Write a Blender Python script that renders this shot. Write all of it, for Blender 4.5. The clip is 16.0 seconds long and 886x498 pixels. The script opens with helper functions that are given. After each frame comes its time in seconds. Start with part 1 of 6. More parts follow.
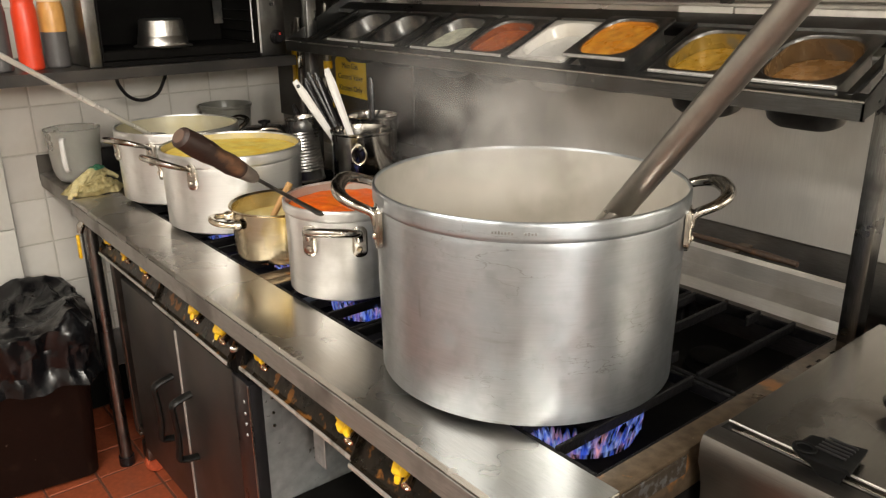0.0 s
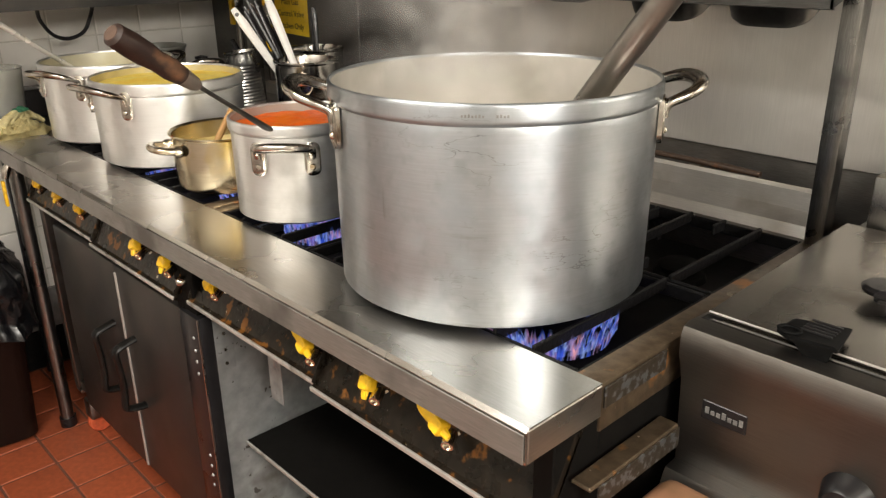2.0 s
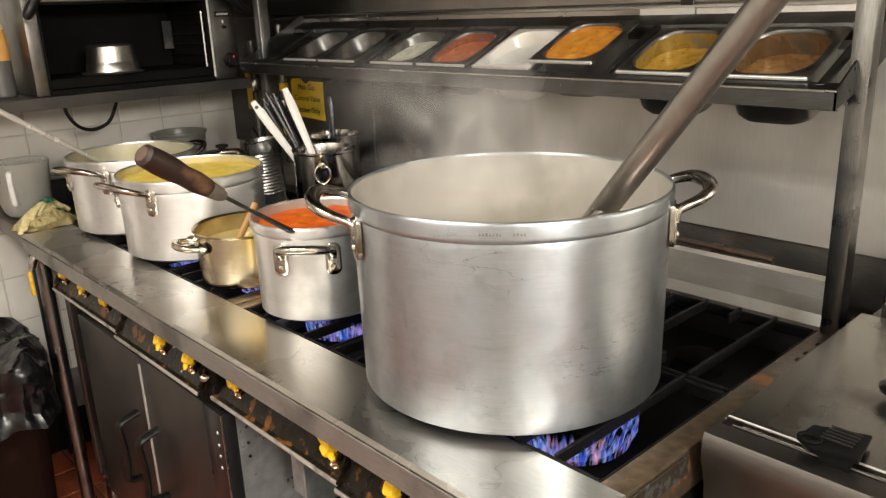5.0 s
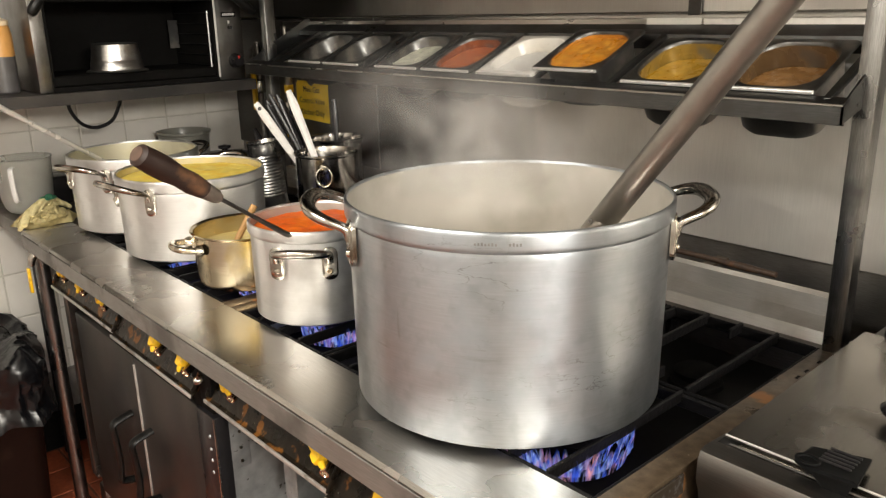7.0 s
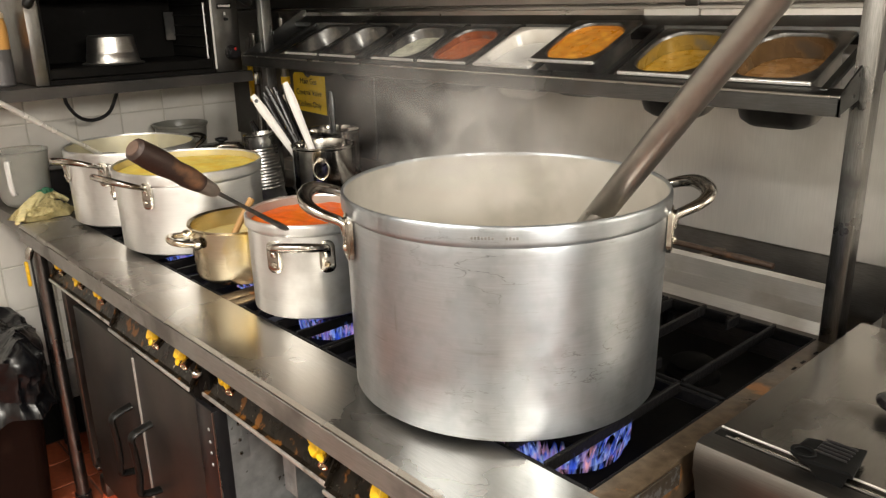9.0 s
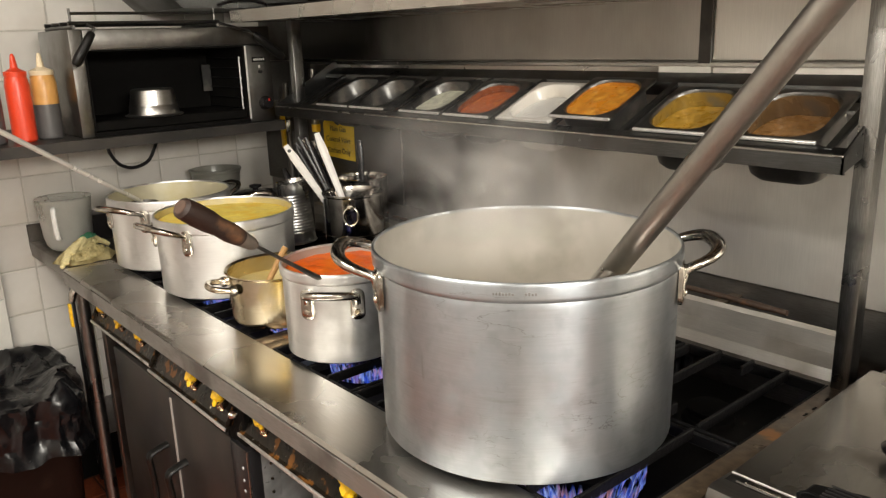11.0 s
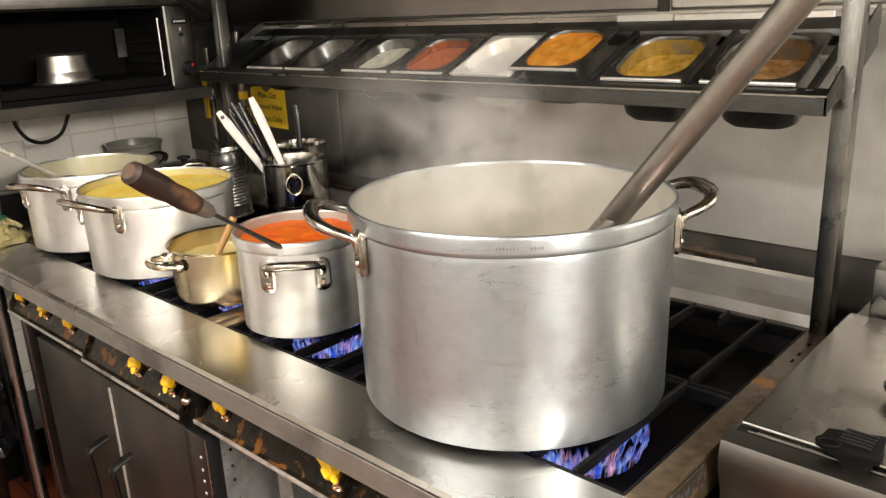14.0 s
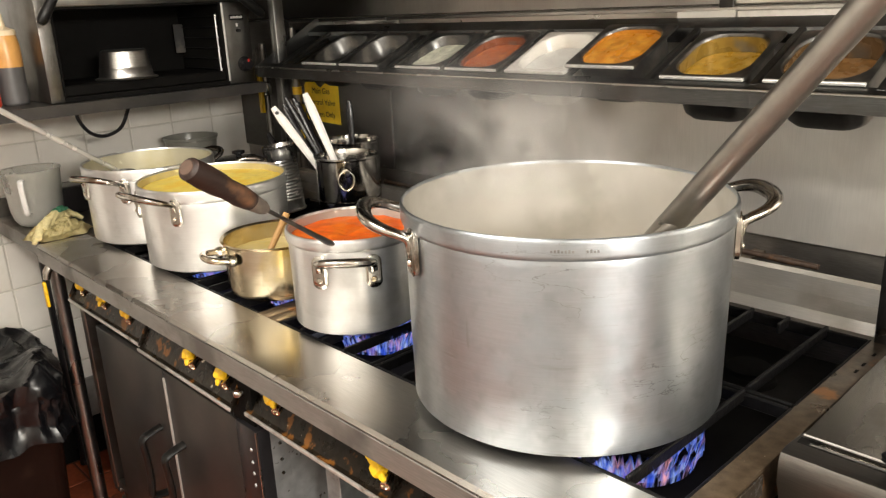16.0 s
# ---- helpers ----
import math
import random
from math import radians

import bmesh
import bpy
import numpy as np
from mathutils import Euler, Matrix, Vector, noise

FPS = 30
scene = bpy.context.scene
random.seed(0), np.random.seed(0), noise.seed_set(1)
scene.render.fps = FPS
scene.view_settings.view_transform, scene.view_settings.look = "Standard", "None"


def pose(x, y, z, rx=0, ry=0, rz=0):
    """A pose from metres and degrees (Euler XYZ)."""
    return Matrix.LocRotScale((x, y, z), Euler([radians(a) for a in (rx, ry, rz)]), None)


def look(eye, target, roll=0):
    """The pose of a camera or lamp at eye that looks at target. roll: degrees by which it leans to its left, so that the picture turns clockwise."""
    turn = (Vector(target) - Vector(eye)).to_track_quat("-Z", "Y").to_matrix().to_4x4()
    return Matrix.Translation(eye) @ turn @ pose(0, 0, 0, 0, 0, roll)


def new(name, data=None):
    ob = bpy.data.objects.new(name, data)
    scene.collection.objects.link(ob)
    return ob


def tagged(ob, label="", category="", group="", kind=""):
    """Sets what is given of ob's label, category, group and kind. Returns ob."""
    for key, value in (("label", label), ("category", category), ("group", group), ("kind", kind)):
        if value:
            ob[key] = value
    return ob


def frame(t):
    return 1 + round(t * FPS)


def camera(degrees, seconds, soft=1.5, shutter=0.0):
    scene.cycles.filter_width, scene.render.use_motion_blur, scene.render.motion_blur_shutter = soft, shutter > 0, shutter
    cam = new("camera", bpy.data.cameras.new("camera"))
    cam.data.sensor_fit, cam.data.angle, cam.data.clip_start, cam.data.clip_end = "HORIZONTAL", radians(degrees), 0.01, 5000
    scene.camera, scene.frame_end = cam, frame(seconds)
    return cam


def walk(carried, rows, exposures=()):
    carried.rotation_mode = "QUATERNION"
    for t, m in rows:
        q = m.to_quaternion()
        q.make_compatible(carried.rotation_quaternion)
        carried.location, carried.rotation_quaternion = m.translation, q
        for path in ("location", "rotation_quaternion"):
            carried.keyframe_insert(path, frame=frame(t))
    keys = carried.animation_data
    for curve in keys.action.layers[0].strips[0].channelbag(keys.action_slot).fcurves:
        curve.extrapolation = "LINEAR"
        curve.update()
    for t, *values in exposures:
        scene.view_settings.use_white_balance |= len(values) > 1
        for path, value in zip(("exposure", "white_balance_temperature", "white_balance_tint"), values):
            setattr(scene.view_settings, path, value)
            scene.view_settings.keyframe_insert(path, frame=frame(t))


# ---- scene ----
cam = camera(59.0, 16.0, soft=1.3)
PATH = [
    (0, (-0.006, 0.009, 1.472), (1.182, 1.479, 0.821), -0.5),
    (0.5, (0.008, 0.071, 1.454), (1.215, 1.508, 0.762), -0.1),
    (1, (0.003, 0.162, 1.442), (1.258, 1.562, 0.76), 0.8),
    (1.5, (0.005, 0.103, 1.372), (1.282, 1.477, 0.676), -0.5),
    (2, (-0.012, 0.05, 1.363), (1.269, 1.406, 0.64), -0.7),
    (2.5, (-0.023, 0.05, 1.38), (1.261, 1.404, 0.661), -1.0),
    (3, (-0.015, 0.058, 1.393), (1.289, 1.41, 0.706), -1.3),
    (3.5, (-0.017, 0.056, 1.411), (1.303, 1.411, 0.761), -2.9),
    (4, (-0.018, 0.05, 1.431), (1.281, 1.446, 0.827), -3.6),
    (6.5, (-0.005, 0.057, 1.442), (1.284, 1.469, 0.856), -0.9),
    (7, (0.004, 0.056, 1.439), (1.283, 1.479, 0.858), -1.1),
    (7.5, (0.01, 0.055, 1.44), (1.284, 1.481, 0.852), -1.2),
    (8, (0.012, 0.06, 1.438), (1.288, 1.481, 0.845), -1.1),
    (8.5, (0.009, 0.059, 1.436), (1.287, 1.475, 0.832), -1.2),
    (9, (0.006, 0.055, 1.443), (1.283, 1.471, 0.838), -1.3),
    (9.2, (0.006, 0.052, 1.459), (1.293, 1.456, 0.849), -1.3),
    (11.3, (-0.035, 0.0, 1.49), (1.202, 1.484, 0.973), -1.9),
    (11.5, (-0.035, -0.004, 1.483), (1.196, 1.48, 0.954), -1.8),
    (12, (-0.019, 0.016, 1.451), (1.258, 1.438, 0.863), -1.7),
    (12.5, (-0.022, 0.09, 1.446), (1.34, 1.412, 0.818), -1.9),
    (13, (-0.034, 0.123, 1.445), (1.367, 1.405, 0.818), -2.5),
    (13.5, (-0.048, 0.128, 1.443), (1.375, 1.396, 0.838), -2.1),
    (14, (-0.058, 0.13, 1.45), (1.335, 1.438, 0.859), -2.5),
    (14.5, (-0.053, 0.136, 1.448), (1.29, 1.5, 0.868), -2.9),
    (15, (-0.051, 0.135, 1.447), (1.273, 1.514, 0.861), -2.8),
    (15.5, (-0.053, 0.139, 1.453), (1.272, 1.518, 0.87), -2.5),
    (16, (-0.054, 0.142, 1.454), (1.25, 1.535, 0.856), -2.6),
]
walk(cam, [(t, look(eye, target, roll)) for t, eye, target, roll in PATH],
     exposures=[(0, -0.2), (2, -0.12), (9, -0.06), (11.5, -0.18), (13, 0.05), (14.5, 0.12), (16, 0.12)])

# ==== BUILD: world and light
world = bpy.data.worlds.new("world")
scene.world = world
world.use_nodes = True
world.node_tree.nodes["Background"].inputs[0].default_value = (0.9, 0.86, 0.78, 1)
world.node_tree.nodes["Background"].inputs[1].default_value = 0.05


def area_lamp(name, eye, target, sx, sy, power, colour):
    d = bpy.data.lights.new(name, "AREA")
    d.shape, d.size, d.size_y, d.energy, d.color = "RECTANGLE", sx, sy, power, colour
    ob = new(name, d)
    ob.matrix_world = look(eye, target)
    return ob


WARM = (1.0, 0.945, 0.85)
# lamps added out of view; the low rear one brightens the far end
area_lamp("unseen_lamp", (-0.35, -0.9, 2.27), (-0.35, -0.9, 0), 0.3, 1.3, 13, WARM)
area_lamp("unseen_lamp", (-0.42, 0.9, 2.27), (-0.42, 0.9, 0), 0.3, 1.2, 37, WARM)
area_lamp("unseen_lamp", (-0.25, -2.6, 2.05), (0.6, 1.8, 1.0), 1.1, 0.35, 94, WARM)


# ---- materials
def shader(name, base=(0.5, 0.5, 0.5), rough=0.5, metal=0.0, **kw):
    """A principled surface with variation at two scales.
    spots: stain colour, amount: how much; grain: scale of fine noise; stretch: of the grain; bump: relief."""
    m = bpy.data.materials.new(name)
    m.use_nodes = True
    nt = m.node_tree
    b = nt.nodes["Principled BSDF"]
    b.inputs["Metallic"].default_value = metal
    b.inputs["Roughness"].default_value = rough
    for k in ("Coat Weight", "Transmission Weight", "IOR", "Alpha", "Subsurface Weight", "Specular IOR Level", "Anisotropic"):
        if k in kw:
            b.inputs[k].default_value = kw[k]
    tc = nt.nodes.new("ShaderNodeTexCoord")

    def noise_at(scale, detail, stretch=(1, 1, 1), offset=0.0):
        mp = nt.nodes.new("ShaderNodeMapping")
        mp.inputs["Scale"].default_value = stretch
        mp.inputs["Location"].default_value = (offset, offset * 1.7, offset * 0.6)
        nt.links.new(tc.outputs["Object"], mp.inputs["Vector"])
        n = nt.nodes.new("ShaderNodeTexNoise")
        n.inputs["Scale"].default_value, n.inputs["Detail"].default_value = scale, detail
        nt.links.new(mp.outputs["Vector"], n.inputs["Vector"])
        return n.outputs["Fac"]

    def ramp(value, lo, hi):
        r = nt.nodes.new("ShaderNodeMapRange")
        r.inputs["From Min"].default_value, r.inputs["From Max"].default_value = lo, hi
        nt.links.new(value, r.inputs["Value"])
        return r.outputs["Result"]

    def mix(fac, a, c):
        x = nt.nodes.new("ShaderNodeMix")
        x.data_type = "RGBA"
        nt.links.new(fac, x.inputs["Factor"])
        for s, v in ((x.inputs[6], a), (x.inputs[7], c)):
            if isinstance(v, tuple):
                s.default_value = (*v, 1)
            else:
                nt.links.new(v, s)
        return x.outputs[2]

    grain = noise_at(kw.get("grain", 90), 5, kw.get("stretch", (1, 1, 1)))
    dark = kw.get("dark", 0.78)
    col = mix(ramp(grain, 0.3, 0.7), tuple(c * dark for c in base), tuple(min(1, c * (2 - dark) ** 0.5) for c in base))
    large = noise_at(kw.get("blotch", 5), 4, (1, 1, 1), 3.1)
    if "spots" in kw:
        lo = kw.get("amount", 0.55)
        col = mix(ramp(large, lo, lo + kw.get("edge", 0.15)), col, kw["spots"])
    if "specks" in kw:
        sp = noise_at(kw.get("speck_scale", 160), 2, (1, 1, 1), 7.7)
        lo = kw.get("speck_amount", 0.66)
        col = mix(ramp(sp, lo, lo + kw.get("speck_edge", 0.05)), col, kw["specks"])
    if kw.get("scratch"):
        for off, st, lo in ((11.0, (1, 1, 9), 0.665), (17.0, (7, 7, 1.2), 0.68), (23.0, (3, 3, 18), 0.665)):
            sc = noise_at(9, 8, st, off)
            col = mix(ramp(sc, lo, lo + 0.12), col, (0.31, 0.325, 0.34))
    # ragged dark patches that put soft reflections into the wall colour
    for (sx, sy, sz), size, tone in kw.get("painted_dark", ()):
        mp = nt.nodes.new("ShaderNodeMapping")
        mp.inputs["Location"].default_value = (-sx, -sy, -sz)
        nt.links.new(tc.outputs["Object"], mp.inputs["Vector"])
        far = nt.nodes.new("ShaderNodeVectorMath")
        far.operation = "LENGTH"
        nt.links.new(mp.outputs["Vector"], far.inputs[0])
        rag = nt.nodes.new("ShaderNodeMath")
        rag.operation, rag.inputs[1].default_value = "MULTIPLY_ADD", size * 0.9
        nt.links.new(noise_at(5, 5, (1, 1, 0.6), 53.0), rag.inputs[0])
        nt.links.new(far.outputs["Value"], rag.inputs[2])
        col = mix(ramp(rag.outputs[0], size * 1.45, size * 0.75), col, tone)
    if kw.get("scuffs"):
        line = noise_at(11, 5, (1.0, 1.0, 3.4), 31.0)
        off = nt.nodes.new("ShaderNodeMath")
        off.operation = "SUBTRACT"
        off.inputs[1].default_value = 0.5
        nt.links.new(line, off.inputs[0])
        near = nt.nodes.new("ShaderNodeMath")
        near.operation = "ABSOLUTE"
        nt.links.new(off.outputs[0], near.inputs[0])
        thin = ramp(near.outputs[0], 0.007, 0.001)
        patch = ramp(noise_at(6, 4, (1, 1, 1.5), 47.0), 0.54, 0.66)
        both = nt.nodes.new("ShaderNodeMath")
        both.operation = "MULTIPLY"
        nt.links.new(thin, both.inputs[0])
        nt.links.new(patch, both.inputs[1])
        half = nt.nodes.new("ShaderNodeMath")
        half.operation = "MULTIPLY"
        half.inputs[1].default_value = kw["scuffs"]
        nt.links.new(both.outputs[0], half.inputs[0])
        col = mix(half.outputs[0], col, (0.12, 0.12, 0.12))
    if kw.get("turned"):
        tg = nt.nodes.new("ShaderNodeTangent")
        tg.direction_type, tg.axis = "RADIAL", "Z"
        nt.links.new(tg.outputs[0], b.inputs["Tangent"])
        b.inputs["Anisotropic"].default_value = kw["turned"]
        b.inputs["Anisotropic Rotation"].default_value = 0.25
    if kw.get("random"):
        info = nt.nodes.new("ShaderNodeObjectInfo")
        hsv = nt.nodes.new("ShaderNodeHueSaturation")
        nt.links.new(col, hsv.inputs["Color"])
        r = nt.nodes.new("ShaderNodeMapRange")
        r.inputs["To Min"].default_value, r.inputs["To Max"].default_value = 1 - kw["random"], 1 + kw["random"]
        nt.links.new(info.outputs["Random"], r.inputs["Value"])
        nt.links.new(r.outputs["Result"], hsv.inputs["Value"])
        col = hsv.outputs["Color"]
    nt.links.new(col, b.inputs["Base Color"])
    rv = kw.get("rough_var", 0.25)
    rr = nt.nodes.new("ShaderNodeMapRange")
    rr.inputs["From Min"].default_value, rr.inputs["From Max"].default_value = 0.3, 0.7
    rr.inputs["To Min"].default_value, rr.inputs["To Max"].default_value = rough * (1 - rv), min(1, rough * (1 + rv))
    nt.links.new(large, rr.inputs["Value"])
    nt.links.new(rr.outputs["Result"], b.inputs["Roughness"])
    if kw.get("bump", 0.1) > 0:
        bp = nt.nodes.new("ShaderNodeBump")
        bp.inputs["Strength"].default_value, bp.inputs["Distance"].default_value = kw.get("bump", 0.1), kw.get("deep", 0.002)
        nt.links.new(grain, bp.inputs["Height"])
        nt.links.new(bp.outputs["Normal"], b.inputs["Normal"])
    return m


def glow(name, colour, strength, clear=0.0):
    m = bpy.data.materials.new(name)
    m.use_nodes = True
    nt = m.node_tree
    nt.nodes.remove(nt.nodes["Principled BSDF"])
    e = nt.nodes.new("ShaderNodeEmission")
    e.inputs[0].default_value, e.inputs[1].default_value = (*colour, 1), strength
    out = nt.nodes["Material Output"]
    if clear:
        tr, mx = nt.nodes.new("ShaderNodeBsdfTransparent"), nt.nodes.new("ShaderNodeMixShader")
        mx.inputs[0].default_value = clear
        nt.links.new(e.outputs[0], mx.inputs[1])
        nt.links.new(tr.outputs[0], mx.inputs[2])
        nt.links.new(mx.outputs[0], out.inputs[0])
    else:
        nt.links.new(e.outputs[0], out.inputs[0])
    return m


STEEL = shader("brushed_steel", (0.55, 0.527, 0.492), 0.27, 1.0, grain=30, stretch=(40, 1, 40), bump=0.03, dark=0.85, spots=(0.5, 0.46, 0.41), amount=0.55, edge=0.2)
STEEL_X = shader("brushed_steel_cross", (0.52, 0.5, 0.47), 0.32, 1.0, grain=30, stretch=(1, 40, 40), bump=0.05, dark=0.85, spots=(0.48, 0.44, 0.4), amount=0.55, edge=0.2)
# darkens towards the corner and past the post: reflected dark painted into the colour
WALL_STEEL = shader("wall_steel", (0.7, 0.68, 0.64), 0.5, 0.92, grain=22, stretch=(1, 30, 1), bump=0.02, dark=0.94, blotch=3, spots=(0.46, 0.435, 0.4), amount=0.5, edge=0.25, painted_dark=(((1.43, 1.85, 1.25), 0.6, (0.09, 0.085, 0.078)), ((1.43, 0.34, 1.32), 0.2, (0.12, 0.114, 0.105))))
DARK_STEEL = shader("greasy_dark_steel", (0.24, 0.22, 0.2), 0.36, 1.0, grain=40, stretch=(20, 1, 20), bump=0.08, dark=0.7, spots=(0.1, 0.085, 0.07), amount=0.52)
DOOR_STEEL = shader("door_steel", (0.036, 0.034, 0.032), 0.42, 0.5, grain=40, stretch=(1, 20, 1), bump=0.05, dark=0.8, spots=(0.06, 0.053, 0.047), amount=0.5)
GREASE = shader("burnt_grease_steel", (0.012, 0.009, 0.006), 0.3, 0.0, **{"Specular IOR Level": 0.22}, grain=55, bump=0.3, deep=0.003, dark=0.5, blotch=34, spots=(0.15, 0.06, 0.012), amount=0.6, edge=0.06, specks=(0.4, 0.36, 0.3), speck_scale=80, speck_amount=0.735)
RUST = shader("rusty_greasy_steel", (0.135, 0.097, 0.062), 0.36, 0.6, grain=60, bump=0.35, dark=0.6, blotch=20, spots=(0.36, 0.16, 0.05), amount=0.6, edge=0.08, specks=(0.6, 0.5, 0.4), speck_scale=90, speck_amount=0.74)
ALU = shader("pot_aluminium", (0.475, 0.51, 0.548), 0.34, 0.95, grain=20, stretch=(1, 1, 22), bump=0.012, dark=0.91, specks=(0.39, 0.425, 0.46), speck_scale=48, speck_amount=0.52, speck_edge=0.22, blotch=24, spots=(0.39, 0.425, 0.465), amount=0.46, edge=0.3, rough_var=0.18, scratch=True, scuffs=0.62, turned=0.75)
ALU_IN = shader("pot_inside_aluminium", (0.55, 0.53, 0.49), 0.6, 0.6, grain=12, bump=0.0, dark=0.95, blotch=9, spots=(0.4, 0.38, 0.33), amount=0.5, edge=0.3)
POLISHED = shader("polished_steel", (0.68, 0.63, 0.55), 0.13, 1.0, grain=60, bump=0.02, dark=0.9, blotch=12, spots=(0.5, 0.42, 0.28), amount=0.55)
CAST_HANDLE = shader("cast_handle_steel", (0.56, 0.53, 0.48), 0.17, 1.0, grain=90, bump=0.1, dark=0.7, blotch=20, spots=(0.22, 0.17, 0.12), amount=0.58)
IRON = shader("cast_iron", (0.007, 0.0066, 0.007), 0.5, 0.0, grain=120, bump=0.5, dark=0.6, specks=(0.07, 0.055, 0.04), speck_amount=0.74, **{"Specular IOR Level": 0.12})
BLACK = shader("black_enamel", (0.012, 0.011, 0.012), 0.3, 0.0, grain=60, bump=0.05)
TILE = shader("white_glazed_tile", (0.74, 0.71, 0.66), 0.22, 0.0, grain=20, bump=0.02, dark=0.96, random=0.03, blotch=4, spots=(0.66, 0.62, 0.55), amount=0.55)
GROUT = shader("grey_grout", (0.56, 0.53, 0.47), 0.8, 0.0, grain=200, bump=0.3)
SOOT_SHADE = shader("soot_and_shade_black", (0.0055, 0.005, 0.0045), 0.7, 0.0, grain=60, bump=0.1, **{"Specular IOR Level": 0.08})
QUARRY = shader("red_quarry_tile", (0.36, 0.085, 0.035), 0.38, 0.0, grain=60, bump=0.15, dark=0.75, random=0.12, blotch=8, spots=(0.2, 0.05, 0.025), amount=0.58)
DARK_GROUT = shader("dark_floor_grout", (0.15, 0.06, 0.037), 0.8, 0.0, grain=200, bump=0.3)
PAINT = shader("off_white_paint", (0.76, 0.74, 0.69), 0.55, 0.0, grain=50, bump=0.05, dark=0.96)
YELLOW = shader("yellow_enamel", (0.9, 0.55, 0.015), 0.35, 0.0, grain=120, bump=0.1, dark=0.85, blotch=40, spots=(0.45, 0.2, 0.02), amount=0.62)


def flame_material():
    m = bpy.data.materials.new("gas_flame")
    m.use_nodes = True
    nt = m.node_tree
    nt.nodes.remove(nt.nodes["Principled BSDF"])
    tc = nt.nodes.new("ShaderNodeTexCoord")

    def streaks(scale, seed):
        mp, n = nt.nodes.new("ShaderNodeMapping"), nt.nodes.new("ShaderNodeTexNoise")
        mp.inputs["Scale"].default_value, mp.inputs["Location"].default_value = scale, (seed, seed, seed)
        n.inputs["Scale"].default_value, n.inputs["Detail"].default_value = 1.0, 3.0
        nt.links.new(tc.outputs["Object"], mp.inputs["Vector"])
        nt.links.new(mp.outputs["Vector"], n.inputs["Vector"])
        return n.outputs["Fac"]

    ra, rb = nt.nodes.new("ShaderNodeMapRange"), nt.nodes.new("ShaderNodeMapRange")
    for r, lo, hi, v in ((ra, 0.4, 0.75, streaks((150, 150, 2.5), 0)), (rb, 0.5, 0.68, streaks((45, 45, 10), 5))):
        r.inputs["From Min"].default_value, r.inputs["From Max"].default_value = lo, hi
        nt.links.new(v, r.inputs["Value"])
    cx = nt.nodes.new("ShaderNodeMix")
    cx.data_type = "RGBA"
    pale = nt.nodes.new("ShaderNodeMix")
    pale.data_type = "RGBA"
    pale.inputs[6].default_value, pale.inputs[7].default_value = (0.05, 0.12, 0.8, 1), (0.36, 0.5, 1.0, 1)
    rc = nt.nodes.new("ShaderNodeMapRange")
    rc.inputs["From Min"].default_value, rc.inputs["From Max"].default_value = 0.42, 0.62
    nt.links.new(streaks((130, 130, 4), 9), rc.inputs["Value"])
    nt.links.new(rc.outputs["Result"], pale.inputs["Factor"])
    nt.links.new(pale.outputs[2], cx.inputs[6])
    cx.inputs[7].default_value = (0.95, 0.42, 0.5, 1)
    nt.links.new(rb.outputs["Result"], cx.inputs["Factor"])
    e, tr, mx = nt.nodes.new("ShaderNodeEmission"), nt.nodes.new("ShaderNodeBsdfTransparent"), nt.nodes.new("ShaderNodeMixShader")
    e.inputs[1].default_value = 1.0
    nt.links.new(cx.outputs[2], e.inputs[0])
    sep, top, both = nt.nodes.new("ShaderNodeSeparateXYZ"), nt.nodes.new("ShaderNodeMapRange"), nt.nodes.new("ShaderNodeMath")
    nt.links.new(tc.outputs["Object"], sep.inputs[0])
    top.inputs["From Min"].default_value, top.inputs["From Max"].default_value = 0.04, 0.012
    nt.links.new(sep.outputs[2], top.inputs["Value"])
    both.operation = "MULTIPLY"
    nt.links.new(ra.outputs["Result"], both.inputs[0])
    nt.links.new(top.outputs["Result"], both.inputs[1])
    nt.links.new(both.outputs[0], mx.inputs[0])
    nt.links.new(tr.outputs[0], mx.inputs[1])
    nt.links.new(e.outputs[0], mx.inputs[2])
    nt.links.new(mx.outputs[0], nt.nodes["Material Output"].inputs[0])
    return m


# ---- mesh tools
def part(name, bm, material, parent, label="", angle=35):
    me = bpy.data.meshes.new(name)
    bmesh.ops.recalc_face_normals(bm, faces=bm.faces)
    bm.to_mesh(me)
    bm.free()
    me.shade_smooth()
    me.set_sharp_from_angle(angle=radians(angle))
    me.materials.append(material)
    ob = new(name, me)
    if parent is not None:
        ob.parent = parent
    if label:
        ob["label"] = label
    return ob


def thing(name, place, label, category, group="", kind=""):
    e = new(name)
    e.empty_display_size = 0.05
    e.matrix_basis = place if isinstance(place, Matrix) else Matrix.Translation(place)
    return tagged(e, label, category, group, kind)


def solo(name, bm, material, place, label, category, group="", kind="", angle=35):
    ob = part(name, bm, material, None, "", angle)
    ob.matrix_basis = place if isinstance(place, Matrix) else Matrix.Translation(place)
    return tagged(ob, label, category, group, kind)


def BM():
    return bmesh.new()


def box(bm, x0, x1, y0, y1, z0, z1, bevel=0.0, seg=2, m=None):
    vs = bmesh.ops.create_cube(bm, size=1.0)["verts"]
    c = Matrix.Translation(((x0 + x1) / 2, (y0 + y1) / 2, (z0 + z1) / 2)) @ Matrix.Diagonal((x1 - x0, y1 - y0, z1 - z0, 1))
    bmesh.ops.transform(bm, matrix=c, verts=vs)
    if bevel:
        es = list({e for v in vs for e in v.link_edges})
        r = bmesh.ops.bevel(bm, geom=es, offset=bevel, segments=seg, affect="EDGES", profile=0.5)
        vs = list({v for f in r["faces"] for v in f.verts} | {v for v in vs if v.is_valid})
    if m is not None:
        bmesh.ops.transform(bm, matrix=m, verts=vs)
    return bm


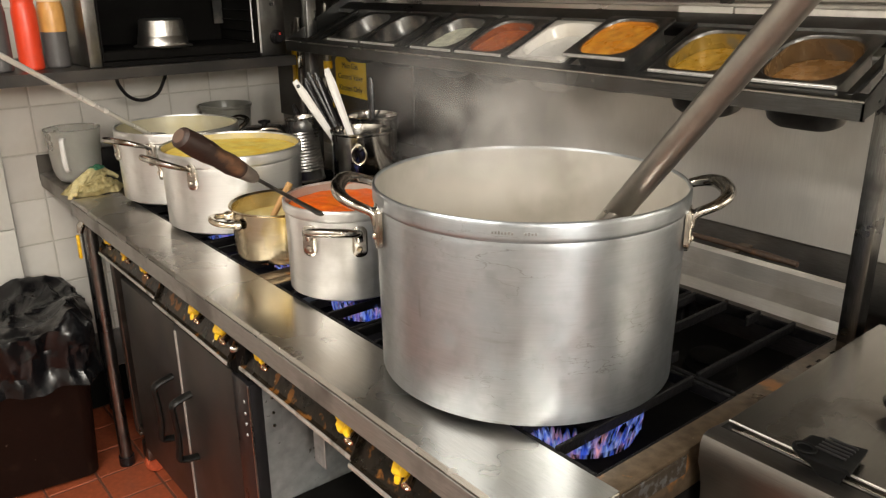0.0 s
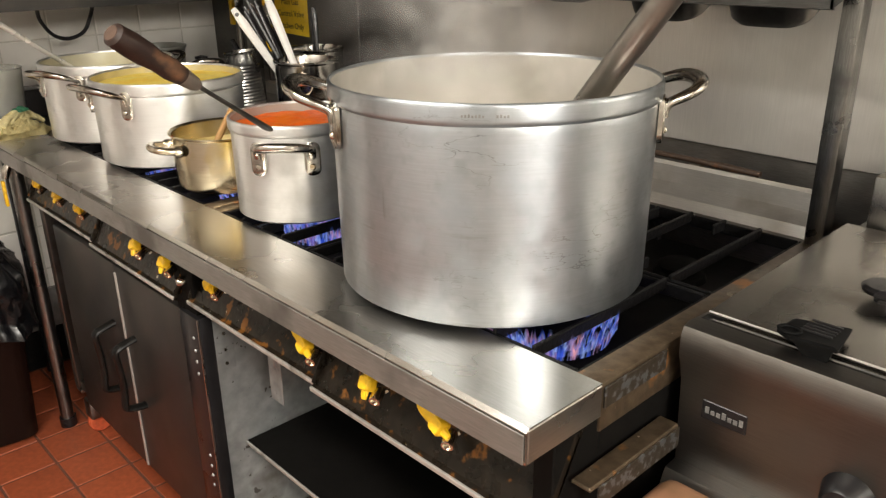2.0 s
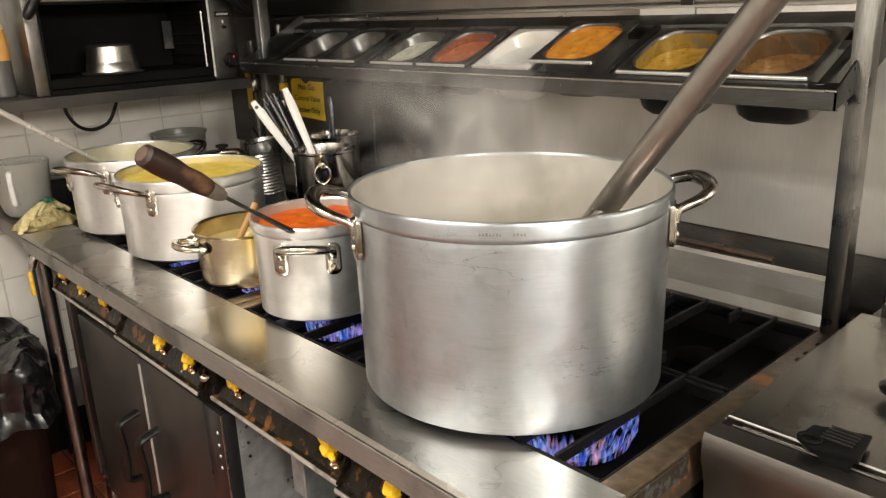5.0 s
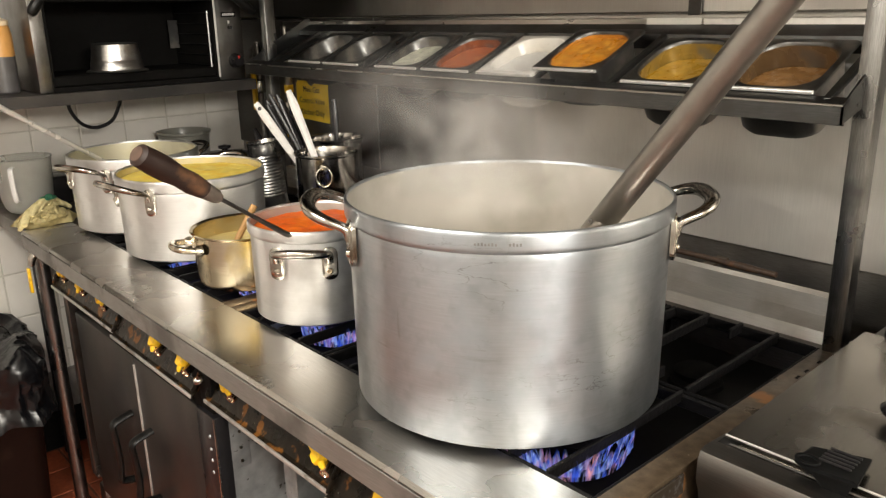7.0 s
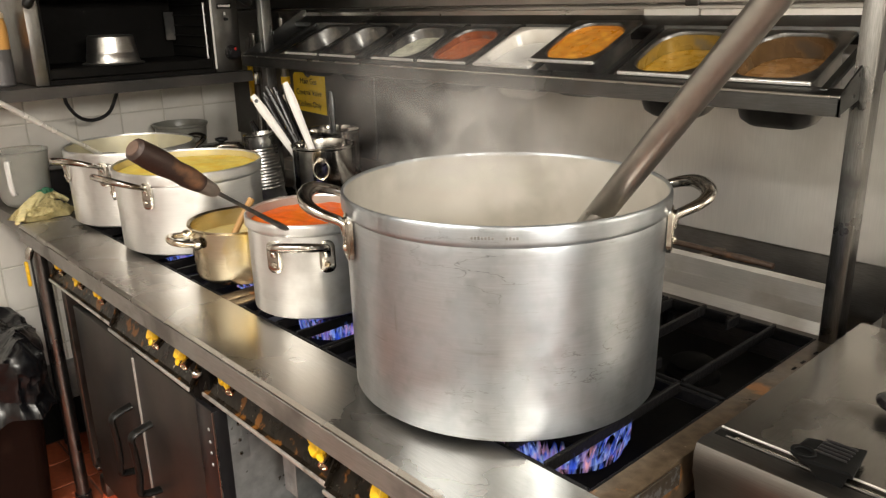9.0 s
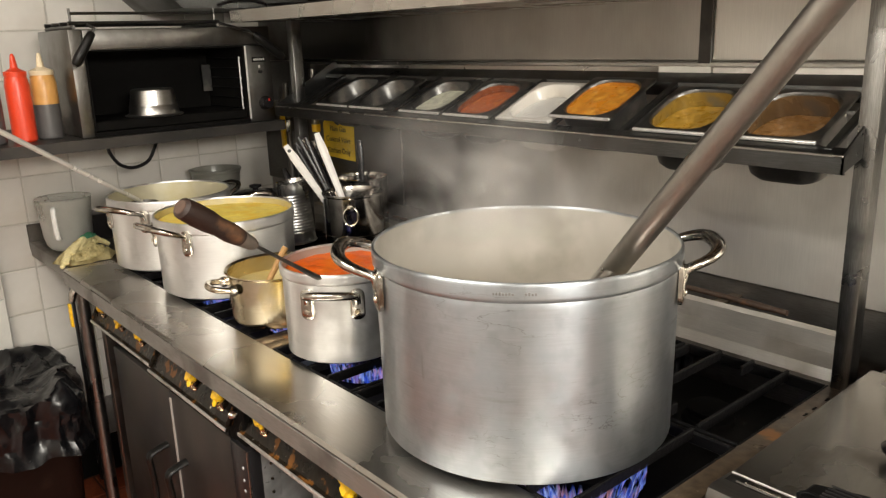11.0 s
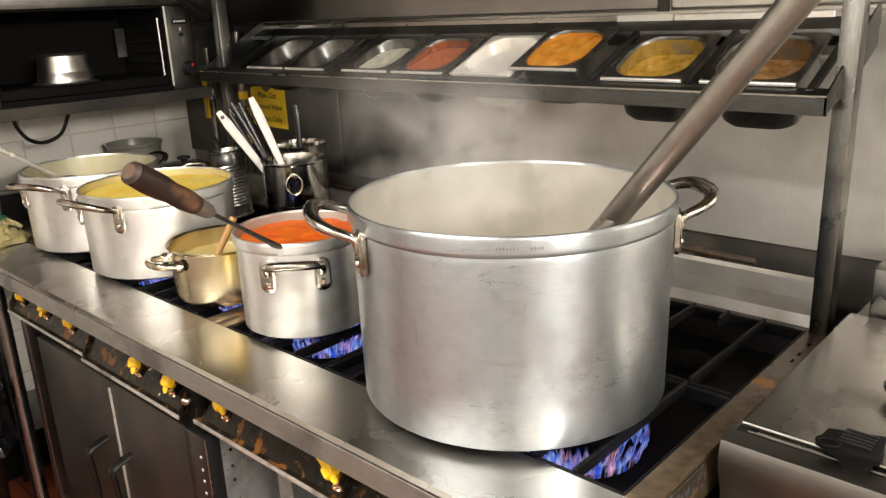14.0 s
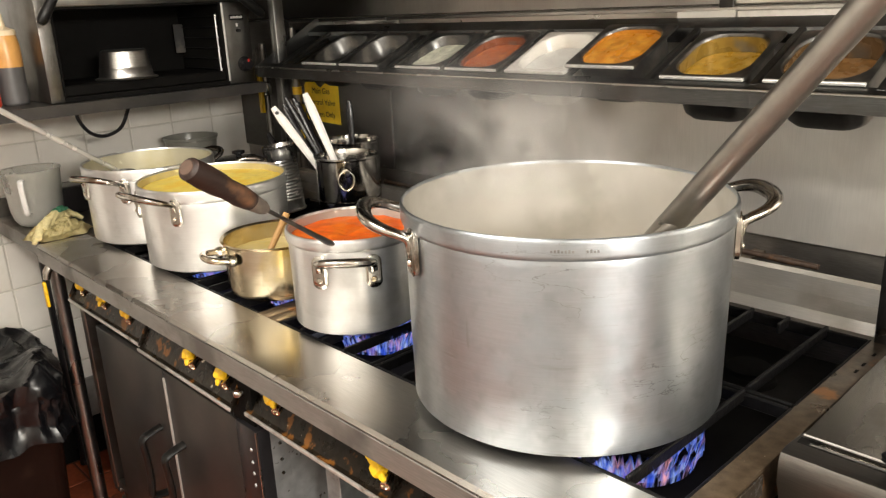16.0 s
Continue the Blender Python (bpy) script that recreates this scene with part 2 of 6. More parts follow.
def lathe(bm, profile, seg=48, m=None, wobble=0.0):
    rings, vs = [], []
    for r, z in profile:
        if r < 1e-6:
            ring = [bm.verts.new((0, 0, z))]
        else:
            ring = []
            for i in range(seg):
                a = 2 * math.pi * i / seg
                k = r * (1 + wobble * noise.noise(Vector((math.cos(a) * 2, math.sin(a) * 2, z * 6))))
                ring.append(bm.verts.new((k * math.cos(a), k * math.sin(a), z)))
        rings.append(ring)
        vs += ring
    for a, b in zip(rings, rings[1:]):
        for i in range(seg):
            j = (i + 1) % seg
            if len(a) == 1 and len(b) == 1:
                continue
            if len(a) == 1:
                bm.faces.new((a[0], b[i], b[j]))
            elif len(b) == 1:
                bm.faces.new((a[i], b[0], a[j]))
            else:
                bm.faces.new((a[i], b[i], b[j], a[j]))
    if m is not None:
        bmesh.ops.transform(bm, matrix=m, verts=vs)
    return bm


def curve_points(pts, steps=6):
    p = [Vector(q) for q in pts]
    out = []
    for i in range(len(p) - 1):
        a, b, c, d = p[max(i - 1, 0)], p[i], p[i + 1], p[min(i + 2, len(p) - 1)]
        for k in range(steps):
            t = k / steps
            out.append(0.5 * (2 * b + (c - a) * t + (2 * a - 5 * b + 4 * c - d) * t * t + (3 * b - a - 3 * c + d) * t ** 3))
    out.append(p[-1])
    return out


def tube(bm, pts, radius, seg=12, flat=1.0, up=(0, 0, 1), cap=True):
    """A swept tube; radius: a number or one for each point; flat: thickness along the side divided by the width."""
    pts = [Vector(p) for p in pts]
    rings, side = [], None
    for i, p in enumerate(pts):
        d = (pts[min(i + 1, len(pts) - 1)] - pts[max(i - 1, 0)]).normalized()
        if side is None:
            side = d.cross(Vector(up))
            if side.length < 1e-4:
                side = d.cross(Vector((1, 0, 0)))
        side = (side - d * side.dot(d)).normalized()
        top = side.cross(d)
        r = radius[i] if isinstance(radius, (list, tuple)) else radius
        rings.append([bm.verts.new(p + side * (r * math.cos(2 * math.pi * k / seg)) + top * (r * flat * math.sin(2 * math.pi * k / seg))) for k in range(seg)])
    for a, b in zip(rings, rings[1:]):
        for k in range(seg):
            j = (k + 1) % seg
            bm.faces.new((a[k], a[j], b[j], b[k]))
    if cap:
        bm.faces.new(rings[0][::-1])
        bm.faces.new(rings[-1])
    return bm


def sheet(bm, profile, thick, y0, y1):
    """A bent sheet: a polyline in x, z, thickened and drawn out along y."""
    n = len(profile)
    p = [Vector((x, z)) for x, z in profile]
    off = []
    for i in range(n):
        d1 = (p[i] - p[i - 1]).normalized() if i else (p[1] - p[0]).normalized()
        d2 = (p[i + 1] - p[i]).normalized() if i < n - 1 else d1
        nn = Vector((-(d1 + d2).y, (d1 + d2).x)).normalized()
        off.append(p[i] - nn * (thick / max(0.4, nn.dot(Vector((-d1.y, d1.x))))))
    loop = p + off[::-1]
    a = [bm.verts.new((q.x, y0, q.y)) for q in loop]
    b = [bm.verts.new((q.x, y1, q.y)) for q in loop]
    k = len(loop)
    for i in range(k):
        j = (i + 1) % k
        bm.faces.new((a[i], a[j], b[j], b[i]))
    for i in range(n - 1):
        for ring in (a, b):
            bm.faces.new((ring[i], ring[i + 1], ring[k - 2 - i], ring[k - 1 - i]))
    return bm


def rounded_rect(hx, hy, r, seg=6):
    out = []
    for cx, cy, a0 in ((hx - r, hy - r, 0), (-hx + r, hy - r, 90), (-hx + r, -hy + r, 180), (hx - r, -hy + r, 270)):
        for k in range(seg + 1):
            a = radians(a0 + 90 * k / seg)
            out.append((cx + r * math.cos(a), cy + r * math.sin(a)))
    return out


def loft(bm, rings, cap_first=False, cap_last=True, m=None):
    made = [[bm.verts.new(v) for v in ring] for ring in rings]
    for a, b in zip(made, made[1:]):
        n = len(a)
        for i in range(n):
            j = (i + 1) % n
            bm.faces.new((a[i], a[j], b[j], b[i]))
    if cap_first:
        bm.faces.new(made[0][::-1])
    if cap_last:
        bm.faces.new(made[-1])
    if m is not None:
        bmesh.ops.transform(bm, matrix=m, verts=[v for r in made for v in r])
    return bm


# ---- the room
XW, YW = 1.44, 2.78          # steel wall behind the range, tiled wall at its end
X0, Y0, H = -0.85, -2.9, 2.4

floor = solo("floor", box(BM(), X0 - 0.1, XW + 0.1, Y0 - 0.1, YW + 0.1, -0.1, -0.003), DARK_GROUT, (0, 0, 0), "dark grouted kitchen floor with red quarry tiles", "floor", kind="structure")
ceiling = solo("ceiling", box(BM(), X0 - 0.1, XW + 0.1, Y0 - 0.1, YW + 0.1, H, H + 0.1), PAINT, (0, 0, 0), "plain off-white kitchen ceiling", "ceiling", kind="structure")
wall_east = solo("wall_east", box(BM(), XW + 0.012, XW + 0.15, Y0, YW + 0.15, 0, H), GROUT, (0, 0, 0), "masonry wall clad in stainless steel behind the range", "wall", kind="structure")
wall_north = solo("wall_north", box(BM(), X0, XW + 0.01, YW + 0.0006, YW + 0.15, 0, H), GROUT, (0, 0, 0), "wall of glazed white tiles with grey grout", "wall", kind="structure")
wall_west = solo("wall_west", box(BM(), X0 - 0.15, X0, Y0, YW + 0.15, 0, H), PAINT, (0, 0, 0), "plain off-white kitchen wall", "wall", kind="structure")
wall_south = solo("wall_south", box(BM(), X0, XW + 0.15, Y0 - 0.15, Y0, 0, H), PAINT, (0, 0, 0), "plain off-white kitchen wall", "wall", kind="structure")

CORNER_STEEL = shader("reflection_dark_corner_steel", (0.14, 0.134, 0.125), 0.36, 1.0, grain=40, stretch=(20, 1, 20), bump=0.05, dark=0.8, spots=(0.07, 0.065, 0.058), amount=0.48, edge=0.3)
# the upper wall's dark reflection near the corner is painted in here
UPPER_STEEL = shader("dull_upper_steel", (0.46, 0.44, 0.41), 0.4, 1.0, grain=22, stretch=(1, 30, 1), bump=0.02, dark=0.92, blotch=3, spots=(0.3, 0.28, 0.255), amount=0.45, edge=0.35, painted_dark=(((1.43, 2.35, 1.5), 0.72, (0.06, 0.056, 0.05)),))
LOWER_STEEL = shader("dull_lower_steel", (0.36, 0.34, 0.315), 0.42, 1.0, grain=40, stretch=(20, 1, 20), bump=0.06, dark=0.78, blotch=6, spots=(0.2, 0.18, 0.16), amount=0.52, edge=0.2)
SEAM_STEEL = shader("seam_steel", (0.06, 0.056, 0.05), 0.5, 0.6, grain=40, bump=0.1, dark=0.7)
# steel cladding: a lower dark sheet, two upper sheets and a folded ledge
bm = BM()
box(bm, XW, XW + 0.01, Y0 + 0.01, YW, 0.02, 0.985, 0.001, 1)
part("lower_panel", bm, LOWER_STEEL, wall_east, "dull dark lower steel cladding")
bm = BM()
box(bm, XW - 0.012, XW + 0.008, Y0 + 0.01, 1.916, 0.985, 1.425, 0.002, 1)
part("middle_panel", bm, WALL_STEEL, wall_east, "smudged brushed steel splashback panel with dark reflections painted in")
# corner sheet of the same cladding, its dark reflection put into the base colour
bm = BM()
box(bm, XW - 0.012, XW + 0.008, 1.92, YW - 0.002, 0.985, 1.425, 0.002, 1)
part("corner_panel", bm, CORNER_STEEL, wall_east, "steel corner panel coloured dark for its reflection")
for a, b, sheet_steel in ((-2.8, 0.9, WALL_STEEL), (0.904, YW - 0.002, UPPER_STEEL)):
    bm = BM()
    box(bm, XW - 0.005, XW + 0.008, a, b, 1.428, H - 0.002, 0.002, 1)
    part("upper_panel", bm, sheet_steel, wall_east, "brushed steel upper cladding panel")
bm = BM()
box(bm, XW - 0.012, XW - 0.0055, 0.885, 0.915, 1.4205, H - 0.01, 0.002, 1)
part("seam_strip", bm, SEAM_STEEL, wall_east, "dark upright seam strip")

# white tiles of the end wall, in courses of 0.15 m
bm = BM()
box(bm, -0.0735, 0.0735, -0.006, 0.006, -0.0735, 0.0735, 0.0025, 1)
tile0 = part("tile", bm, TILE, wall_north)
tile0.location = (0.02, YW + 0.005, 1.09 + 0.075)
TILE_MESH = tile0.data
for i in range(-5, 10):
    for k in range(-7, 9):
        x, z = 0.025 + 0.15 * i, 1.1 + 0.075 + 0.15 * k
        if z < 0.08 or z > H - 0.08:
            continue
        t = new("tile", TILE_MESH)
        t.parent = wall_north
        if x > XW - 0.08:
            x = (1.3015 + XW - 0.002) / 2
            t.scale = ((XW - 0.002 - 1.3015) / 0.147, 1, 1)
        t.location = (x, YW + 0.005 + random.uniform(-0.0006, 0.0006), z)
bpy.data.objects.remove(tile0)

part("skirting", box(BM(), 0.44, 1.24, YW - 0.009, YW - 0.0015, 0.14, 0.285, 0.002, 1), shader("grey_skirting", (0.2, 0.19, 0.18), 0.5, 0, grain=50, bump=0.1, blotch=8, spots=(0.1, 0.09, 0.08), amount=0.5), wall_north, "grey greasy skirting board")
# black board added where the wall foot lies in shade under the table
part("kickboard", box(BM(), 0.44, 1.24, YW - 0.012, YW - 0.0015, 0.001, 0.138, 0.002, 1), SOOT_SHADE, wall_north, "black board standing in for shade at the wall foot")

# red quarry tiles of the floor, 0.15 m
bm = BM()
box(bm, -0.0725, 0.0725, -0.0725, 0.0725, -0.012, 0.0, 0.003, 1)
q0 = part("floor_tile", bm, QUARRY, None)
Q_MESH = q0.data
bpy.data.objects.remove(q0)
for i in range(15):
    for k in range(14):
        t = new("floor_tile", Q_MESH)
        t.parent = floor
        t.location = (-0.79 + 0.15 * i - 0.02, 0.78 + 0.15 * k - 0.035, random.uniform(-0.0012, 0))

# the same tiles over the unseen rest of the floor, in one mesh;
# their colour is muted so that the pots mirror less red
vs, fs = [], []
for i in range(15):
    for k in range(-24, 0):
        x, y, z = -0.81 + 0.15 * i, 0.745 + 0.15 * k, random.uniform(-0.0012, 0)
        if y < Y0 + 0.02:
            continue
        n = len(vs)
        for h, zz in ((0.0725, -0.012), (0.0725, z - 0.002), (0.0705, z)):
            vs += [(x - h, y - h, zz), (x + h, y - h, zz), (x + h, y + h, zz), (x - h, y + h, zz)]
        for a in (0, 4):
            fs += [(n + a + j, n + a + (j + 1) % 4, n + a + 4 + (j + 1) % 4, n + a + 4 + j) for j in range(4)]
        fs.append((n + 8, n + 9, n + 10, n + 11))
me = bpy.data.meshes.new("tile_field")
me.from_pydata(vs, [], fs)
me.materials.append(shader("muted_quarry_tile", (0.16, 0.072, 0.046), 0.5, 0.0, grain=60, bump=0.15, dark=0.75, blotch=4, spots=(0.1, 0.055, 0.04), amount=0.5))
field = new("tile_field", me)
field.parent = floor
tagged(field, "unseen quarry floor tiles muted to weaken red reflections", kind="stuff")

# ---- extraction hood over the range
hood = thing("extraction_hood", (1.0, 1.2, 1.9), "brushed steel extraction hood over the range", "hood")
bm = BM()
sheet(bm, [(-0.65, 0.0), (-0.65, 0.2), (-0.25, 0.5), (0.42, 0.5)], 0.004, -1.6, 1.5)
part("canopy", bm, STEEL, hood)
for k, y in enumerate((-1.597, 1.497)):
    bm = BM()
    vs = [bm.verts.new((x, y + d, z)) for d in (0, 0.004) for x, z in ((-0.646, 0.0), (-0.646, 0.198), (-0.25, 0.495), (0.42, 0.495), (0.42, 0.0))]
    bm.faces.new(vs[:5]), bm.faces.new(vs[5:][::-1])
    for i in range(5):
        j = (i + 1) % 5
        bm.faces.new((vs[i], vs[j], vs[5 + j], vs[5 + i]))
    part("end_plate", bm, STEEL, hood)

# ---- the two joined gas ranges
TOP = 0.905
Y_A, Y_B, Y_C = 0.48, 1.372, 2.268   # right end, joint, far end
XF, XB = 0.507, 1.262


GUARD_STEEL = shader("smeared_guard_steel", (0.58, 0.56, 0.53), 0.48, 0.75, grain=30, stretch=(40, 1, 40), bump=0.04, dark=0.86, blotch=9, spots=(0.42, 0.39, 0.35), amount=0.52, edge=0.2)
LIP_STEEL = shader("worn_lip_steel", (0.55, 0.53, 0.5), 0.42, 0.5, grain=40, stretch=(20, 1, 20), bump=0.05, dark=0.85, blotch=14, spots=(0.17, 0.15, 0.12), amount=0.55)


def gas_range(y0, y1, with_doors):
    rg = thing("gas_range", (0, 0, 0), "greasy steel gas range with " + ("two closed oven doors" if with_doors else "an open black shelf below"), "gas range", "gas ranges")
    bm = BM()
    box(bm, 0.64, XB, y0 + 0.002, y1 - 0.002, 0.815, 0.845, 0.002, 1)
    part("burner_tray", bm, SOOT_SHADE, rg, "black soiled burner tray")
    for a, b in ((y0 + 0.001, y0 + 0.038), (y1 - 0.031, y1 - 0.001)):
        bm = BM()
        box(bm, 0.637, XB, a, b, 0.84, TOP, 0.003, 2)
        part("side_rim", bm, RUST, rg, "brown rusty greasy side rim")
    bm = BM()
    box(bm, XB - 0.022, XB - 0.001, y0 + 0.032, y1 - 0.032, 0.84, TOP - 0.004, 0.002, 1)
    part("back_rim", bm, DARK_STEEL, rg)
    # backguard: sloped foot, upright step and flat top
    bm = BM()
    sheet(bm, [(XB, TOP - 0.01), (1.272, 0.918), (1.304, 0.934), (1.306, 0.966), (1.33, 0.967), (1.33, 0.95)], 0.003, y0 + (0.001 if with_doors else 0.028), y1 - 0.001)
    part("backguard", bm, GUARD_STEEL, rg, "smeared bent steel backguard")
    # sloped tap panels with a turned front lip
    mid = (y0 + y1) / 2 + (0.005 if not with_doors else -0.03)
    for a, b in ((y0 + 0.003, mid - 0.004), (mid + 0.004, y1 - (0.02 if with_doors else 0.028))):
        dx = 0.0 if b < mid else 0.012
        bm = BM()
        sheet(bm, [(0.612 + dx, 0.862), (0.552 + dx, 0.752), (0.545 + dx, 0.749), (0.543 + dx, 0.744)], 0.004, a, b)
        part("tap_panel", bm, GREASE, rg, "sloped tap panel crusted with burnt grease")
        bm = BM()
        box(bm, 0.5385 + dx, 0.5425 + dx, a, b, 0.7452, 0.7525, 0.001, 2)
        part("panel_lip", bm, LIP_STEEL, rg, "bright worn steel lip")
        for yy in (a, b - 0.004):
            bm = BM()
            box(bm, 0.004, 0.118, 0.0, 0.004, -0.004, 0.011, 0.003, 2, m=pose(0.549 + dx, yy, 0.749, 0, -61.4, 0))
            part("panel_cheek", bm, GREASE, rg)
    # frame
    bm = BM()
    box(bm, 0.56, 1.25, y0 + 0.004, y0 + 0.034, 0.165, 0.86, 0.002, 1)
    part("side_panel", bm, SOOT_SHADE, rg)
    bm = BM()
    box(bm, 0.58, 1.25, y1 - 0.034, y1 - 0.004, 0.165, 0.86, 0.002, 1)
    part("side_panel", bm, GALV if not with_doors else DARK_STEEL, rg)
    bm = BM()
    box(bm, 1.22, 1.248, y0 + 0.036, y1 - 0.036, 0.1, 0.8, 0.002, 1)
    part("back_panel", bm, GALV, rg)
    bm = BM()
    box(bm, 0.585, 1.22, y0 + 0.036, y1 - 0.036, 0.165, 0.19, 0.002, 1)
    part("floor_panel", bm, DARK_STEEL, rg)
    for x in (0.62, 1.2):
        for y in (y0 + 0.06, y1 - 0.02):
            bm = BM()
            tube(bm, [(x, y, 0.166), (x, y, 0.075)], 0.02)
            box(bm, x - 0.04, x + 0.04, y - 0.03, y + 0.012, 0.155, 0.1655, 0.002, 1)
            box(bm, x - 0.026, x + 0.03, y - 0.024, y + 0.024, 0.05, 0.115, 0.008, 2)
            cs = part("castor", bm, DARK_STEEL, rg, "dull steel castor fork")
            bm = BM()
            lathe(bm, [(0.0, -0.014), (0.03, -0.014), (0.035, -0.009), (0.035, 0.009), (0.03, 0.014), (0.0, 0.014)], 20, pose(x + 0.005, y, 0.035, 90, 0, 0))
            part("wheel", bm, CASTOR, cs, "orange-red rubber wheel")
    return rg


GALV = shader("galvanised_sheet", (0.42, 0.44, 0.445), 0.5, 0.6, grain=35, bump=0.1, dark=0.75, blotch=9, spots=(0.2, 0.19, 0.175), amount=0.55, specks=(0.12, 0.11, 0.1), speck_scale=60, speck_amount=0.7, speck_edge=0.03)
CASTOR = shader("castor_rubber", (0.62, 0.12, 0.05), 0.45, 0.0, grain=80, bump=0.1, blotch=30, spots=(0.2, 0.06, 0.04), amount=0.62)
range_near = gas_range(Y_A, Y_B, False)
gas_range(Y_B, Y_C, True)

# darker steel for the rail's front: the dark room it mirrors is painted in
RAIL_FRONT = shader("mirror_dark_rail_front", (0.25, 0.237, 0.22), 0.5, 0.6, grain=40, stretch=(20, 1, 20), bump=0.05, dark=0.8, blotch=7, spots=(0.12, 0.11, 0.1), amount=0.52)
# the continuous front rail
bm = BM()
sheet(bm, [(0.636, 0.868), (0.636, 0.9065), (0.512, 0.907), (0.507, 0.902), (0.507, 0.863), (0.52, 0.862)][::-1], 0.003, Y_A, Y_C)
rail = thing("front_rail", (0, 0, 0), "broad brushed steel front rail along both ranges", "rail")
part("rail_top", bm, STEEL, rail)
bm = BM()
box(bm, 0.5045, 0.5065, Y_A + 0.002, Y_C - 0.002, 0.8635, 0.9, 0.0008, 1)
part("rail_front", bm, RAIL_FRONT, rail, "rail front coloured dark for the room it mirrors")
for y in (Y_A - 0.0015, Y_C - 0.0015):
    bm = BM()
    box(bm, 0.509, 0.635, y, y + 0.003, 0.864, 0.905, 0.001, 1)
    part("end_cap", bm, STEEL_X, rail)

# grates, burners, flames
FLAME = flame_material()


def grate(yc, xc, sy, sx):
    g = thing("pan_grate", (xc, yc, 0.845), "black cast iron pan support over a gas burner", "grate", "pan supports")
    w = 0.007
    zt = 0.066
    for s in (-1, 1):
        bm = BM()
        box(bm, -sx / 2, sx / 2, s * sy / 2 - (w if s > 0 else 0), s * sy / 2 + (0 if s > 0 else w), zt - 0.026, zt - 0.006, 0.002, 1)
        part("side_bar", bm, IRON, g)
        bm = BM()
        box(bm, s * sx / 2 - (w if s > 0 else 0), s * sx / 2 + (0 if s > 0 else w), -sy / 2 + w, sy / 2 - w, zt - 0.026, zt - 0.006, 0.002, 1)
        part("cross_bar", bm, IRON, g)
        for q in (-1, 1):
            bm = BM()
            box(bm, s * (sx / 2 - 0.012) - 0.006, s * (sx / 2 - 0.012) + 0.006, q * (sy / 2 - 0.012) - 0.006, q * (sy / 2 - 0.012) + 0.006, 0.0, zt - 0.026, 0.001, 1)
            part("foot", bm, IRON, g)
    for u, spans in ((-sy * 0.235, ((-0.5, 0.5),)), (0.0, ((-0.5, -0.34), (0.34, 0.5))), (sy * 0.235, ((-0.5, 0.5),))):
        for a, b in spans:
            bm = BM()
            box(bm, a * sx + 0.002, b * sx - 0.002, u - 0.0032, u + 0.0032, zt - 0.018, zt, 0.0015, 1)
            part("long_bar", bm, IRON, g)
    return g


def burner(x, y):
    b = thing("gas_burner", (x, y, 0.845), "round black cast gas burner under the pan support", "burner", "gas burners")
    part("burner_body", lathe(BM(), [(0.0, 0.0), (0.045, 0.0), (0.042, 0.008), (0.03, 0.012), (0.03, 0.02), (0.0, 0.02)], 28), SOOT_SHADE, b)
    part("burner_cap", lathe(BM(), [(0.034, 0.02), (0.036, 0.024), (0.03, 0.028), (0.0, 0.029)], 28), SOOT_SHADE, b)
    return b


def flames(x, y, r, h, flare):
    f = thing("gas_flame", (x, y, 0.866), "ring of lit blue gas flames under a pot", "flame", "gas flames")
    for k, dr in enumerate((0.0, -0.014, 0.01)):
        bm = BM()
        seg = 140
        low, top = [], []
        mid = []
        for i in range(seg):
            a = 2 * math.pi * i / seg
            hh = h * (0.85 + 0.35 * noise.noise(Vector((math.cos(a) * 16 + k, math.sin(a) * 16, k))) + 0.2 * math.sin(a * 41 + k))
            for ring, rr, z in ((low, r + dr, 0.0), (mid, r + dr + flare * 0.35, hh * 0.55), (top, r + dr + flare, hh)):
                ring.append(bm.verts.new((rr * math.cos(a), rr * math.sin(a), z)))
        for p, q in ((low, mid), (mid, top)):
            for i in range(seg):
                bm.faces.new((p[i], p[(i + 1) % seg], q[(i + 1) % seg], q[i]))
        part("flame_ring", bm, FLAME, f)
    return f


cols = []
for y0, y1 in ((Y_A, Y_B), (Y_B, Y_C)):
    n = 3
    w = (y1 - y0 - 0.064) / n
    cols += [(y0 + 0.032 + w * (i + 0.5), w) for i in range(n)]
rows_x = ((0.79, 0.3), (1.092, 0.29))
for yc, w in cols:
    for xc, sx in rows_x:
        grate(yc, xc, w - 0.004, sx)
        burner(xc, yc)
flames(0.755, 0.652, 0.074, 0.036, 0.009)
flames(0.77, 1.2, 0.06, 0.034, 0.008)
flames(0.79, 1.49, 0.05, 0.02, 0.008)
flames(0.79, 1.82, 0.07, 0.03, 0.01)

